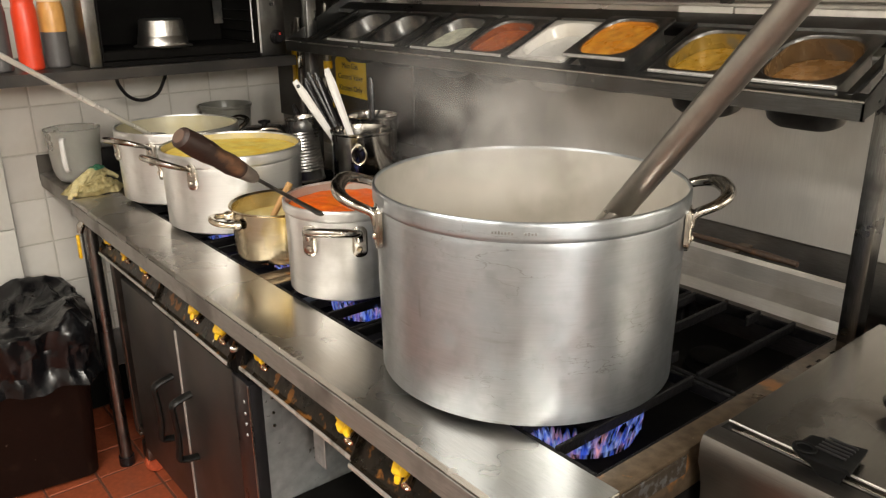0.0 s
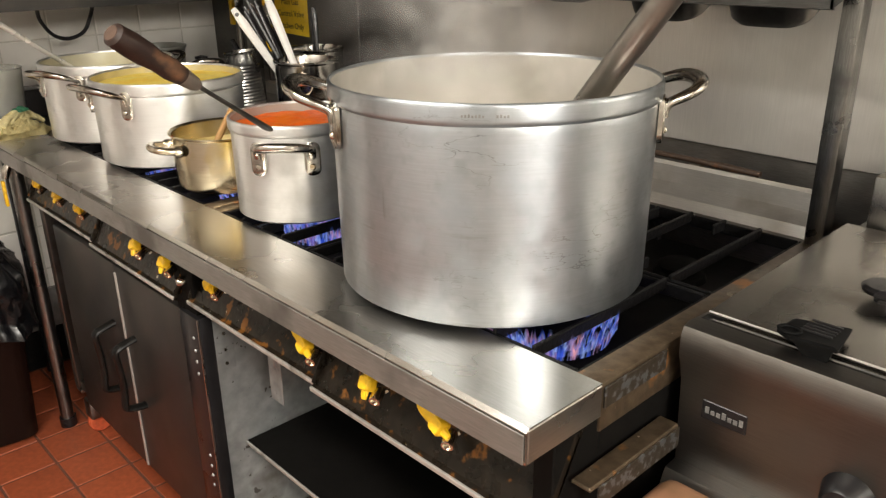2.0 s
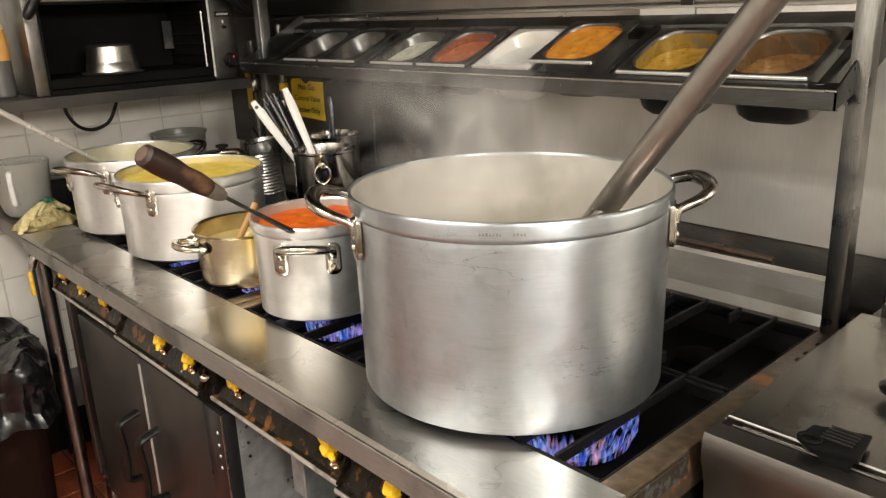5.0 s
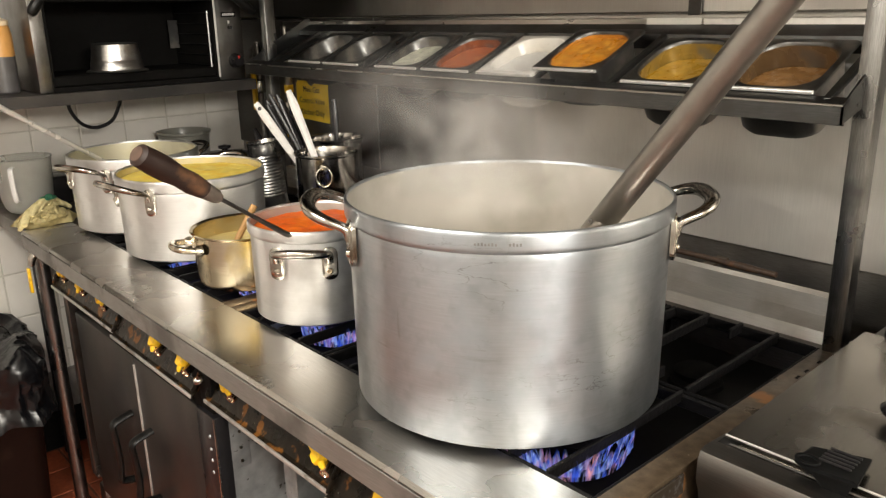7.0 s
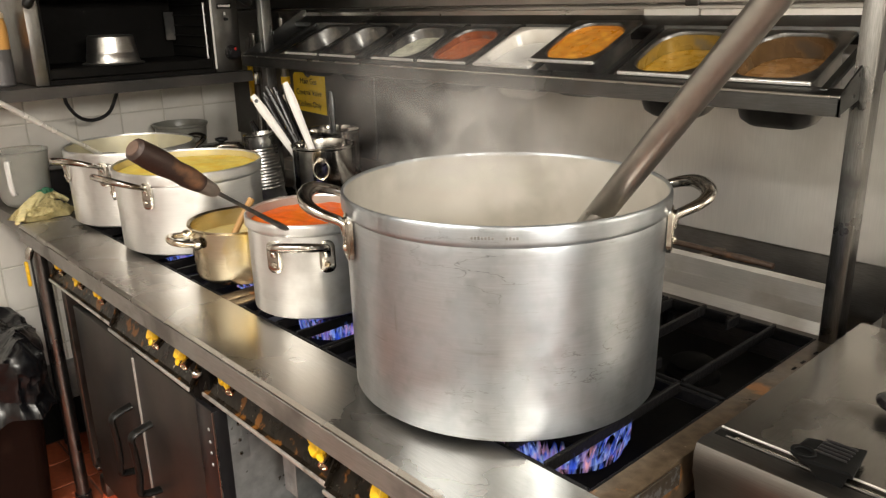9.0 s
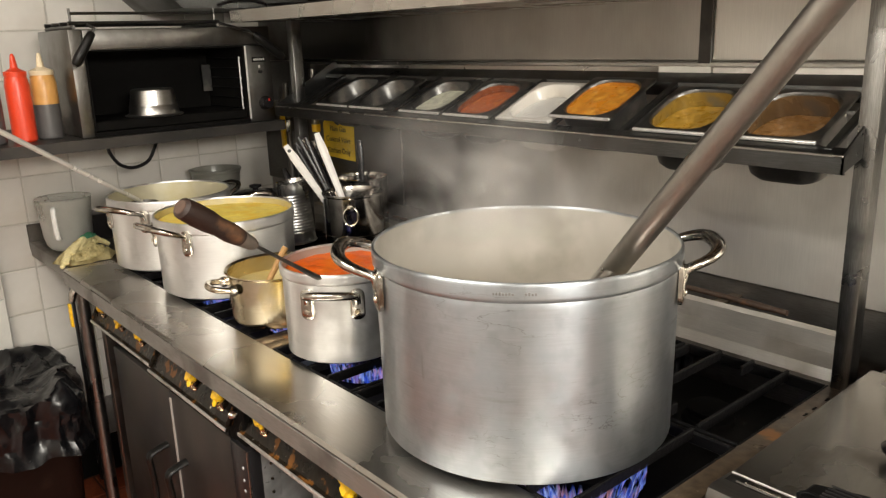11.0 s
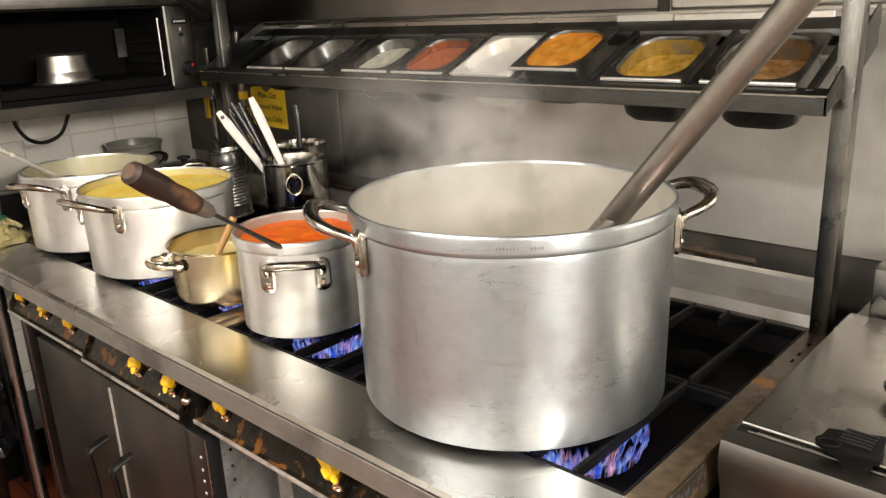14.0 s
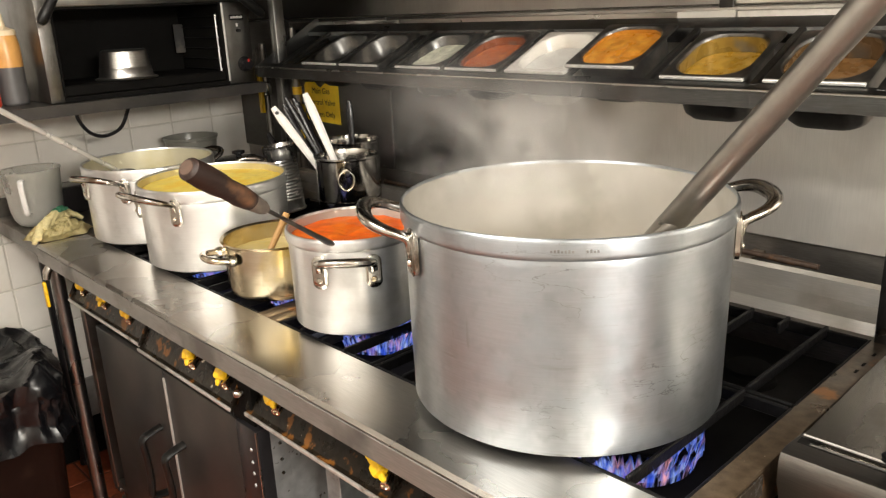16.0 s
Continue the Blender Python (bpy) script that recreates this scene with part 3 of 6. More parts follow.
# lever taps
def lever_tap(y, turn, dx=0.0):
    """turn: degrees of the lever about the spindle; 0 hangs down."""
    base = Matrix.Translation((0.576 + dx, y, 0.797)) @ pose(0, 0, 0, 0, -61, 0)
    t = thing("lever_tap", base, "yellow enamelled gas tap lever on a greasy chrome spindle", "gas tap", "lever taps")
    bm = BM()
    lathe(bm, [(0.0, 0.0), (0.012, 0.0), (0.012, 0.003), (0.008, 0.005), (0.008, 0.03), (0.0, 0.03)], 18)
    part("spindle", bm, POLISHED, t, "chrome spindle")
    m = pose(0, 0, 0.03, 0, 0, turn)
    bm = BM()
    ring = rounded_rect(0.011, 0.011, 0.005, 3)
    loft(bm, [[(x * s, y2 * s, z) for x, y2 in ring] for s, z in ((0.9, 0.0), (1.0, 0.003), (1.0, 0.013), (0.8, 0.017))], True, True, m)
    pts = [Vector((0.006, 0, 0.009)), Vector((0.018, 0, 0.010)), Vector((0.030, 0, 0.012)), Vector((0.040, 0, 0.015))]
    tube(bm, [m @ p for p in curve_points(pts, 3)], [0.008, 0.0085, 0.009, 0.0095, 0.0095, 0.0095, 0.009, 0.008, 0.0065, 0.004], 8, 0.6, up=(0, 0, 1))
    pts = [Vector((-0.004, 0, 0.009)), Vector((-0.016, 0, 0.009)), Vector((-0.022, 0, 0.008))]
    tube(bm, [m @ p for p in pts], [0.007, 0.006, 0.004], 8, 0.7)
    part("lever", bm, YELLOW, t)
    bm = BM()
    lathe(bm, [(0.0, 0.006), (0.0045, 0.005), (0.006, 0.009), (0.008, 0.009), (0.009, 0.005), (0.008, -0.012), (0.0, -0.012)], 20, pose(-0.013, -0.015, 0.028, 25, -50, 0))
    part("stop_pin", bm, POLISHED, t, "chrome ringed stop pin")
    return t


for y, turn, dx in ((0.648, 70, 0), (0.788, 10, 0), (0.937, 60, 0), (1.245, 55, 0.012), (1.40, 5, 0), (1.528, 20, 0), (1.86, 60, 0.012), (2.0, 10, 0.012), (2.14, 70, 0.012)):
    lever_tap(y, turn, dx)

STRAP = shader("worn_black_strap", (0.007, 0.0065, 0.006), 0.38, 0.0, grain=70, bump=0.15, dark=0.6, blotch=30, spots=(0.03, 0.027, 0.024), amount=0.66, **{"Specular IOR Level": 0.25})
# oven doors of the far range
for y0, y1, hy in ((1.392, 1.706, 1.655), (1.712, 2.09, 1.77)):
    d = thing("range_oven", (0.556, y0, 0.1), "closed dull steel oven front with a looped black handle", "oven", "range ovens")
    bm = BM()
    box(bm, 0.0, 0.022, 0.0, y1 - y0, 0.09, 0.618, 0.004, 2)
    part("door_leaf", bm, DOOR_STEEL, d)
    bm = BM()
    h = hy - y0
    tube(bm, curve_points([(0.002, h, 0.455), (-0.02, h, 0.45), (-0.041, h, 0.443), (-0.047, h, 0.432), (-0.045, h, 0.41), (-0.042, h, 0.37), (-0.042, h, 0.33), (-0.045, h, 0.305), (-0.043, h, 0.292), (-0.02, h, 0.286), (0.002, h, 0.284)], 4), 0.0075, 12, 1.7, up=(0, 1, 0))
    part("handle", bm, STRAP, d, "black looped strap handle")
    if y0 < 1.5:
        bm = BM()
        box(bm, -0.003, 0.001, y1 - y0 - 0.006, y1 - y0 + 0.002, 0.092, 0.60, 0.001, 1)
        part("edge_strip", bm, LIP_STEEL, d, "bright worn door edge")

# hinge post between the ranges with screws
post = thing("corner_post", (0.553, Y_B - 0.012, 0.1), "dark steel corner post with a row of screws", "post")
bm = BM()
box(bm, 0.0, 0.03, -0.045, 0.03, 0.0, 0.62, 0.003, 2)
part("post_body", bm, BLACK, post)
for z in (0.575, 0.548, 0.524, 0.498, 0.31, 0.285, 0.262, 0.238):
    part("screw", lathe(BM(), [(0.0, 0.003), (0.003, 0.002), (0.004, 0.0)], 10, pose(0, -0.022, z, 0, -90, 0)), GALV, post)
part("cap", lathe(BM(), [(0.0, 0.018), (0.006, 0.017), (0.009, 0.012), (0.009, 0.0)], 20, pose(0.008, -0.0, 0.685, 0, -90, 0)), CAST_HANDLE, post, "round metal plug")
part("edge_strip", box(BM(), -0.002, 0.002, -0.0475, -0.0452, 0.0, 0.62, 0.0006, 1), STEEL, post, "bright worn edge")
# hinge of the missing door on the inner side panel
hinge = part("hinge_plate", box(BM(), 0.585, 0.63, 1.3335, 1.3375, 0.585, 0.71, 0.0015, 2), GALV, range_near, "greasy steel hinge plate")
part("hinge_knuckle", tube(BM(), [(0.581, 1.3315, 0.585), (0.581, 1.3315, 0.71)], 0.006, 12), DARK_STEEL, hinge, "dark rolled knuckle")
for z in (0.6, 0.63, 0.665, 0.695):
    part("screw", lathe(BM(), [(0.0, 0.003), (0.003, 0.002), (0.004, 0.0)], 10, pose(0.611, 1.3335, z, 90, 0, 0)), CAST_HANDLE, hinge)
bm = BM()
box(bm, 0.008, 0.03, -0.03, 0.022, 0.62, 0.76, 0.003, 2)
part("post_head", bm, SOOT_SHADE, post)

# black shelf in the open range
sh = thing("oven_shelf", (0.634, 0.52, 0.398), "black enamelled shelf with a bright worn front edge", "shelf")
part("shelf_plate", box(BM(), 0.002, 0.58, 0.0, 0.815, 0.0, 0.01, 0.001, 1), SOOT_SHADE, sh)
part("shelf_edge", box(BM(), -0.003, 0.001, 0.0, 0.815, 0.0025, 0.0105, 0.001, 1), LIP_STEEL, sh, "bright steel edge")
bm = BM()
box(bm, 0.0, 0.004, -0.022, 0.022, -0.11, 0.02, 0.002, 1)
box(bm, -0.004, 0.004, -0.008, 0.008, -0.03, 0.0, 0.002, 1)
solo("door_catch", bm, GALV, (0.66, 1.24, 0.64), "small galvanised door catch bracket", "bracket")

# slots in the side rim near the back and the rusty pipe behind the backguard
for x in (1.10, 1.13, 1.175):
    part("slot", box(BM(), x, x + 0.012, 0.492, 0.496, TOP - 0.001, TOP + 0.0006, 0), SOOT_SHADE, range_near)
PIPE_RUST = shader("dark_rusty_pipe", (0.07, 0.042, 0.028), 0.5, 0.2, grain=60, bump=0.4, dark=0.6, blotch=30, spots=(0.2, 0.09, 0.04), amount=0.58)
pipe = solo("rusty_pipe", tube(BM(), curve_points([(1.372, 0.66, 0.962), (1.37, 0.85, 0.966), (1.372, 1.05, 0.964), (1.37, 1.4, 0.966), (1.372, 1.9, 0.962)], 5), [0.0058 + 0.0018 * (k % 5 == 2) for k in range(21)], 12), PIPE_RUST, (0, 0, 0), "rusty pipe running behind the range backguard", "pipe")
for y in (0.8, 1.6):
    solo("pipe_bracket", box(BM(), -0.012, 0.066, -0.012, 0.012, -0.016, -0.0102, 0.001, 1), RUST, (1.372, y, 0.963), "rusty bracket holding the pipe to the wall", "bracket", "pipe brackets")
# ---- pots
def bow_handle(parent, r, z, ang, span, out, rise, thick, drop, mat=None):
    """A riveted bow handle on a pot wall of radius r; ang: its direction in degrees; span: distance between the feet."""
    mat = mat or CAST_HANDLE
    m = pose(0, 0, 0, 0, 0, ang)
    h = span / 2
    xr = math.sqrt(max(r * r - h * h, 0))
    lead = [(xr + 0.006, -h, z - drop * 0.45), (xr + 0.010, -h, z - drop * 0.15)]
    bow = []
    for k in range(1, 14):
        a = math.pi * k / 14
        bow.append((xr + 0.012 + (out - 0.012) * math.sin(a) ** 0.7, -h * math.copysign(abs(math.cos(a)) ** 0.8, math.cos(a)), z + (rise + 0.006) * math.sin(a) ** 0.8 - 0.004))
    pts = lead + bow + [(x, -y, w) for x, y, w in lead[::-1]]
    cp = curve_points(pts, 4)
    n = len(cp) - 1
    rad = [thick * (0.78 + 0.4 * math.sin(math.pi * i / n)) for i in range(n + 1)]
    bm = BM()
    tube(bm, [m @ p for p in cp], rad, 14, 0.8)
    for s in (-1, 1):
        f = m @ pose(xr + 0.003, s * h, z - drop / 2, 0, 0, math.degrees(math.atan2(s * h, xr)) * 0.9)
        ring = rounded_rect(thick * 1.5, drop / 2 + 0.006, thick * 1.3, 5)
        loft(bm, [[(x, a * k, b * k) for a, b in ring] for x, k in ((-0.003, 1.0), (0.003, 1.0), (0.0055, 0.8))], True, True, f)
    hd = part("handle", bm, mat, parent, "worn bowed metal handle")
    for s in (-1, 1):
        for dz in (-0.28, 0.2):
            f = m @ pose(xr + 0.008, s * h, z - drop / 2 + dz * drop, 0, 90, 0)
            part("rivet", lathe(BM(), [(0.0, 0.004), (0.004, 0.003), (0.006, 0.0), (0.006, -0.004)], 14, f), POLISHED, hd, "bright domed rivet")
    return hd


ALU_BRIGHT = shader("bright_pot_aluminium", (0.83, 0.835, 0.835), 0.36, 0.88, grain=20, stretch=(1, 1, 22), bump=0.015, dark=0.96, blotch=14, spots=(0.58, 0.58, 0.565), amount=0.5, edge=0.25, rough_var=0.2, turned=0.75)


def pot(place, r, h, label, handles, rim=0.008, band=0.026, mat=None, foot=0.02, seg=96, taper=0.985, fill=None):
    p = thing("cooking_pot", place, label, "pot", "pots on the range")
    mat = mat or ALU_BRIGHT
    rb = r * taper
    prof = [(0.0, 0.0), (rb - foot * 1.1, 0.0), (rb - foot * 0.6, 0.002), (rb - foot * 0.2, foot * 0.35), (rb - 0.004, foot), (r - 0.0045, h - band - 0.012), (r - 0.0045, h - band - 0.005), (r - 0.005, h - band - 0.002), (r - 0.0035, h - band - 0.0005), (r - 0.0012, h - band + 0.001), (r - 0.0002, h - band + 0.003), (r, h - band + 0.006), (r, h - 0.006), (r - 0.0003, h - 0.003), (r - 0.0012, h - 0.001), (r - 0.0026, h),
            (r - rim * 0.6, h), (r - rim * 0.8, h - 0.004)]
    part("pot_body", lathe(BM(), prof, seg), mat, p)
    inner = [(r - rim * 0.8, h - 0.004), (r - rim * 0.95, h - band), (rb - 0.006, foot), (rb - foot, 0.006), (0.0, 0.005)]
    part("pot_lining", lathe(BM(), inner, seg), fill or ALU_IN, p, "cloudy pale inner wall" if fill is None else "inner wall stained by sauce")
    for hd in handles:
        bow_handle(p, r - 0.004, *hd)
    return p


YELLOW_LINING = shader("yellow_stained_lining", (0.62, 0.52, 0.24), 0.5, 0.3, grain=20, bump=0.05, dark=0.85, blotch=12, spots=(0.5, 0.46, 0.34), amount=0.5, edge=0.25)
PALE_LINING = shader("pale_stained_lining", (0.56, 0.53, 0.4), 0.5, 0.5, grain=20, bump=0.03, dark=0.9, blotch=9, spots=(0.5, 0.44, 0.24), amount=0.52, edge=0.25)


def soup(place, r, mat, label, bump, seed, level=0.0):
    bm = BM()
    rings = 22
    seg = 72
    grid = [[None] * seg for _ in range(rings)]
    c = bm.verts.new((0, 0, 0))
    for i in range(rings):
        rr = r * (i + 1) / rings
        for k in range(seg):
            a = 2 * math.pi * k / seg
            x, y = rr * math.cos(a), rr * math.sin(a)
            z = bump * (noise.noise(Vector((x * 38 + seed, y * 38, 0))) + 0.6 * noise.noise(Vector((x * 90, y * 90, seed))))
            grid[i][k] = bm.verts.new((x, y, z))
    for k in range(seg):
        bm.faces.new((c, grid[0][k], grid[0][(k + 1) % seg]))
        for i in range(rings - 1):
            bm.faces.new((grid[i][k], grid[i + 1][k], grid[i + 1][(k + 1) % seg], grid[i][(k + 1) % seg]))
    return solo("food", bm, mat, place, label, "food", "pot contents", angle=80)


YELLOW_SOUP = shader("yellow_curry", (0.98, 0.74, 0.15), 0.5, 0, grain=45, bump=0.15, dark=0.85, blotch=18, spots=(0.92, 0.63, 0.08), amount=0.5)
PALE_SOUP = shader("pale_yellow_sauce", (0.66, 0.5, 0.16), 0.4, 0, grain=45, bump=0.15, dark=0.85, blotch=18, spots=(0.62, 0.52, 0.25), amount=0.5)
RED_SOUP = shader("orange_red_curry", (0.8, 0.13, 0.009), 0.5, 0, grain=60, bump=0.25, dark=0.85, blotch=26, spots=(0.8, 0.17, 0.01), amount=0.48)
STOCK = shader("pale_stock", (0.74, 0.66, 0.52), 0.3, 0, grain=30, bump=0.1, dark=0.93)
ZG = 0.913
big = pot((0.79, 0.793, ZG), 0.2285, 0.286, "very large dented aluminium stock pot, steaming over a lit burner",
          [(0.262, 140, 0.15, 0.066, 0.014, 0.0095, 0.052), (0.262, -45, 0.14, 0.064, 0.014, 0.0095, 0.052)], rim=0.0065, band=0.0255, mat=ALU, foot=0.02, seg=128, taper=0.983)
soup((0.79, 0.793, ZG + 0.12), 0.215, STOCK, "pale milky stock in the large pot", 0.0015, 3)
pot2 = pot((0.78, 1.80, ZG), 0.169, 0.186, "tall aluminium pot of yellow curry", [(0.165, 187, 0.15, 0.062, 0.012, 0.0085, 0.048), (0.17, 35, 0.09, 0.055, 0.012, 0.008, 0.045)], fill=YELLOW_LINING)
soup((0.78, 1.80, ZG + 0.168), 0.16, YELLOW_SOUP, "thick yellow curry in an aluminium pot", 0.002, 11)
pot1 = pot((0.775, 2.13, ZG), 0.164, 0.192, "aluminium pot with a long rod leaning in it", [(0.165, 200, 0.135, 0.06, 0.012, 0.0085, 0.048), (0.17, 5, 0.09, 0.05, 0.012, 0.008, 0.045)], fill=PALE_LINING)
soup((0.775, 2.13, ZG + 0.11), 0.155, PALE_SOUP, "thin yellowish sauce low in an aluminium pot", 0.001, 21)
pot4 = pot((0.752, 1.238, ZG), 0.119, 0.176, "aluminium pot of orange-red curry over a lit burner", [(0.142, 226, 0.09, 0.045, 0.004, 0.009, 0.045), (0.142, 46, 0.09, 0.045, 0.004, 0.009, 0.045)], band=0.02)
soup((0.752, 1.238, ZG + 0.158), 0.111, RED_SOUP, "bright orange-red curry with lumps", 0.0036, 31)

# small polished pan with loop handles
pot3 = thing("small_pan", (0.745, 1.488, ZG), "small polished steel pan stained yellow, with loop handles", "pan", "pots on the range")
prof = [(0.0, 0.0), (0.094, 0.0), (0.099, 0.002), (0.1015, 0.006), (0.1035, 0.015), (0.105, 0.04), (0.107, 0.106), (0.112, 0.110), (0.110, 0.112), (0.105, 0.108)]
SATIN = shader("satin_stained_steel", (0.74, 0.66, 0.5), 0.2, 1.0, grain=20, stretch=(1, 1, 20), bump=0.02, dark=0.9, blotch=12, spots=(0.62, 0.46, 0.16), amount=0.5, edge=0.2, turned=0.6)
part("pan_body", lathe(BM(), prof, 72), SATIN, pot3)
part("pan_lining", lathe(BM(), [(0.105, 0.108), (0.103, 0.04), (0.095, 0.02), (0.0, 0.018)], 72), SATIN, pot3)
for a in (170, -10):
    m = pose(0, 0, 0, 0, 0, a)
    bm = BM()
    tube(bm, [m @ p for p in curve_points([(0.102, -0.038, 0.085), (0.12, -0.038, 0.087), (0.142, -0.028, 0.09), (0.15, 0, 0.091), (0.142, 0.028, 0.09), (0.12, 0.038, 0.087), (0.102, 0.038, 0.085)], 6)], 0.007, 12)
    for s in (-1, 1):
        lathe(bm, [(0.0, 0.012), (0.010, 0.012), (0.012, 0.006), (0.012, 0.0)], 16, m @ pose(0.103, s * 0.038, 0.085, 0, 90, 0))
    part("handle", bm, POLISHED, pot3)
soup((0.745, 1.488, ZG + 0.075), 0.103, PALE_SOUP, "yellow sauce half filling the small pan", 0.0015, 41)
# ---- gantry with the sloping pan rack
POST_STEEL = shader("dull_post_steel", (0.25, 0.245, 0.236), 0.33, 1.0, grain=40, stretch=(20, 20, 1), bump=0.08, dark=0.75, blotch=10, spots=(0.13, 0.125, 0.12), amount=0.5)
RACK_STEEL = shader("dark_rack_steel", (0.12, 0.122, 0.12), 0.35, 1.0, grain=40, stretch=(20, 1, 20), bump=0.08, dark=0.75, blotch=10, spots=(0.09, 0.085, 0.08), amount=0.5)
gantry = thing("gantry", (0, 0, 0), "dull steel gantry standing over the ranges, with a sloping pan rack", "gantry")
for y0 in (0.482, 2.182):
    bm = BM()
    box(bm, 1.229, 1.263, y0, y0 + 0.03, TOP - 0.002, 1.555, 0.003, 2)
    part("post", bm, POST_STEEL, gantry, "square scuffed steel post")
bm = BM()
sheet(bm, [(1.075, 1.585), (1.075, 1.556), (1.43, 1.556)], 0.004, 0.38, 2.26)
part("top_shelf", bm, STEEL, gantry, "steel top shelf with a folded edge")
SL = 24.4
bm = BM()
sheet(bm, [(1.172, 1.272), (1.163, 1.274), (1.163, 1.302), (1.182, 1.3115), (1.183, 1.296)], 0.003, 0.5, 2.2)
part("front_bar", bm, RACK_STEEL, gantry, "folded dark steel front bar")
bm = BM()
box(bm, 1.1605, 1.164, 0.5, 2.2, 1.2995, 1.3035, 0.001, 1)
part("front_edge", bm, STEEL, gantry, "bright worn edge")
bm = BM()
sheet(bm, [(1.352, 1.378), (1.353, 1.389), (1.392, 1.407), (1.394, 1.36)], 0.003, 0.5, 2.2)
part("back_bar", bm, RACK_STEEL, gantry)
for y in (0.5, 2.197):
    bm = BM()
    vs = [bm.verts.new((x, y + d, z)) for d in (0, 0.003) for x, z in ((1.163, 1.274), (1.163, 1.304), (1.38, 1.425), (1.394, 1.425), (1.394, 1.36), (1.262, 1.30))]
    bm.faces.new(vs[:6]), bm.faces.new(vs[6:][::-1])
    for i in range(6):
        bm.faces.new((vs[i], vs[(i + 1) % 6], vs[6 + (i + 1) % 6], vs[6 + i]))
    part("end_plate", bm, RACK_STEEL, gantry)
PANS = [(1.913, 0.078, "a", 0), (1.745, 0.08, "a", 0), (1.523, 0.085, "pale", 0), (1.353, 0.085, "red", 0), (1.175, 0.085, "white", 0), (1.015, 0.085, "orange", 0.016), (0.813, 0.095, "yellow", 0), (0.628, 0.095, "brown", 0)]
for yb in (2.09, 1.829, 1.634, 1.438, 1.265, 1.095, 0.916, 0.72, 0.53):
    bm = BM()
    box(bm, -0.006, 0.19, -0.007, 0.007, -0.010, -0.001, 0.002, 1, m=pose(1.18, yb, 1.312, 0, -SL, 0))
    part("cross_bar", bm, RACK_STEEL, gantry)
bm = BM()
box(bm, 0.0, 0.186, 2.105, 2.19, -0.03, -0.026, 0.001, 1, m=pose(1.182, 0, 1.314, 0, -SL, 0))
part("blank_plate", bm, RACK_STEEL, gantry, "empty dark bay of the rack")

PAN_STEEL = shader("gastronorm_steel", (0.15, 0.148, 0.144), 0.38, 1.0, grain=50, bump=0.03, dark=0.85, blotch=16, spots=(0.28, 0.26, 0.235), amount=0.5)
FOODS = {
    "pale": shader("chopped_pale_herbs", (0.62, 0.62, 0.5), 0.5, 0, grain=50, bump=0.6, deep=0.004, dark=0.7, blotch=60, spots=(0.25, 0.34, 0.12), amount=0.62),
    "red": shader("red_orange_paste", (0.46, 0.11, 0.025), 0.5, 0, grain=80, bump=0.4, dark=0.7, blotch=50, spots=(0.62, 0.22, 0.06), amount=0.55),
    "white": shader("white_yoghurt", (0.72, 0.71, 0.68), 0.4, 0, grain=60, bump=0.2, dark=0.92),
    "orange": shader("orange_sauce", (0.66, 0.25, 0.015), 0.32, 0, grain=45, bump=0.4, dark=0.75, blotch=40, spots=(0.72, 0.34, 0.04), amount=0.5),
    "yellow": shader("turmeric_sauce", (0.45, 0.25, 0.025), 0.3, 0, grain=45, bump=0.3, dark=0.8, blotch=40, spots=(0.58, 0.36, 0.08), amount=0.5),
    "brown": shader("brown_spice_sauce", (0.28, 0.14, 0.045), 0.28, 0, grain=60, bump=0.3, dark=0.75, blotch=40, spots=(0.36, 0.2, 0.08), amount=0.5),
}
FOOD_WORDS = {"pale": "chopped pale green and white vegetables", "red": "brick-red paste", "white": "white yoghurt", "orange": "bright orange sauce heaped to the rim", "yellow": "yellow turmeric sauce", "brown": "brown spice sauce"}
SMEARS = {
    "red": shader("red_smear", (0.26, 0.075, 0.025), 0.32, 0.2, grain=50, bump=0.2, dark=0.7, blotch=22, spots=(0.16, 0.12, 0.1), amount=0.55),
    "orange": shader("orange_smear", (0.5, 0.2, 0.02), 0.32, 0.1, grain=50, bump=0.2, dark=0.75, blotch=22, spots=(0.3, 0.17, 0.05), amount=0.58),
    "yellow": shader("yellow_smear", (0.26, 0.165, 0.03), 0.3, 0.2, grain=50, bump=0.15, dark=0.75, blotch=22, spots=(0.16, 0.13, 0.08), amount=0.5),
    "brown": shader("brown_smear", (0.15, 0.09, 0.04), 0.28, 0.3, grain=50, bump=0.15, dark=0.75, blotch=22, spots=(0.1, 0.075, 0.05), amount=0.5),
}
PW, PL = 0.0785, 0.083


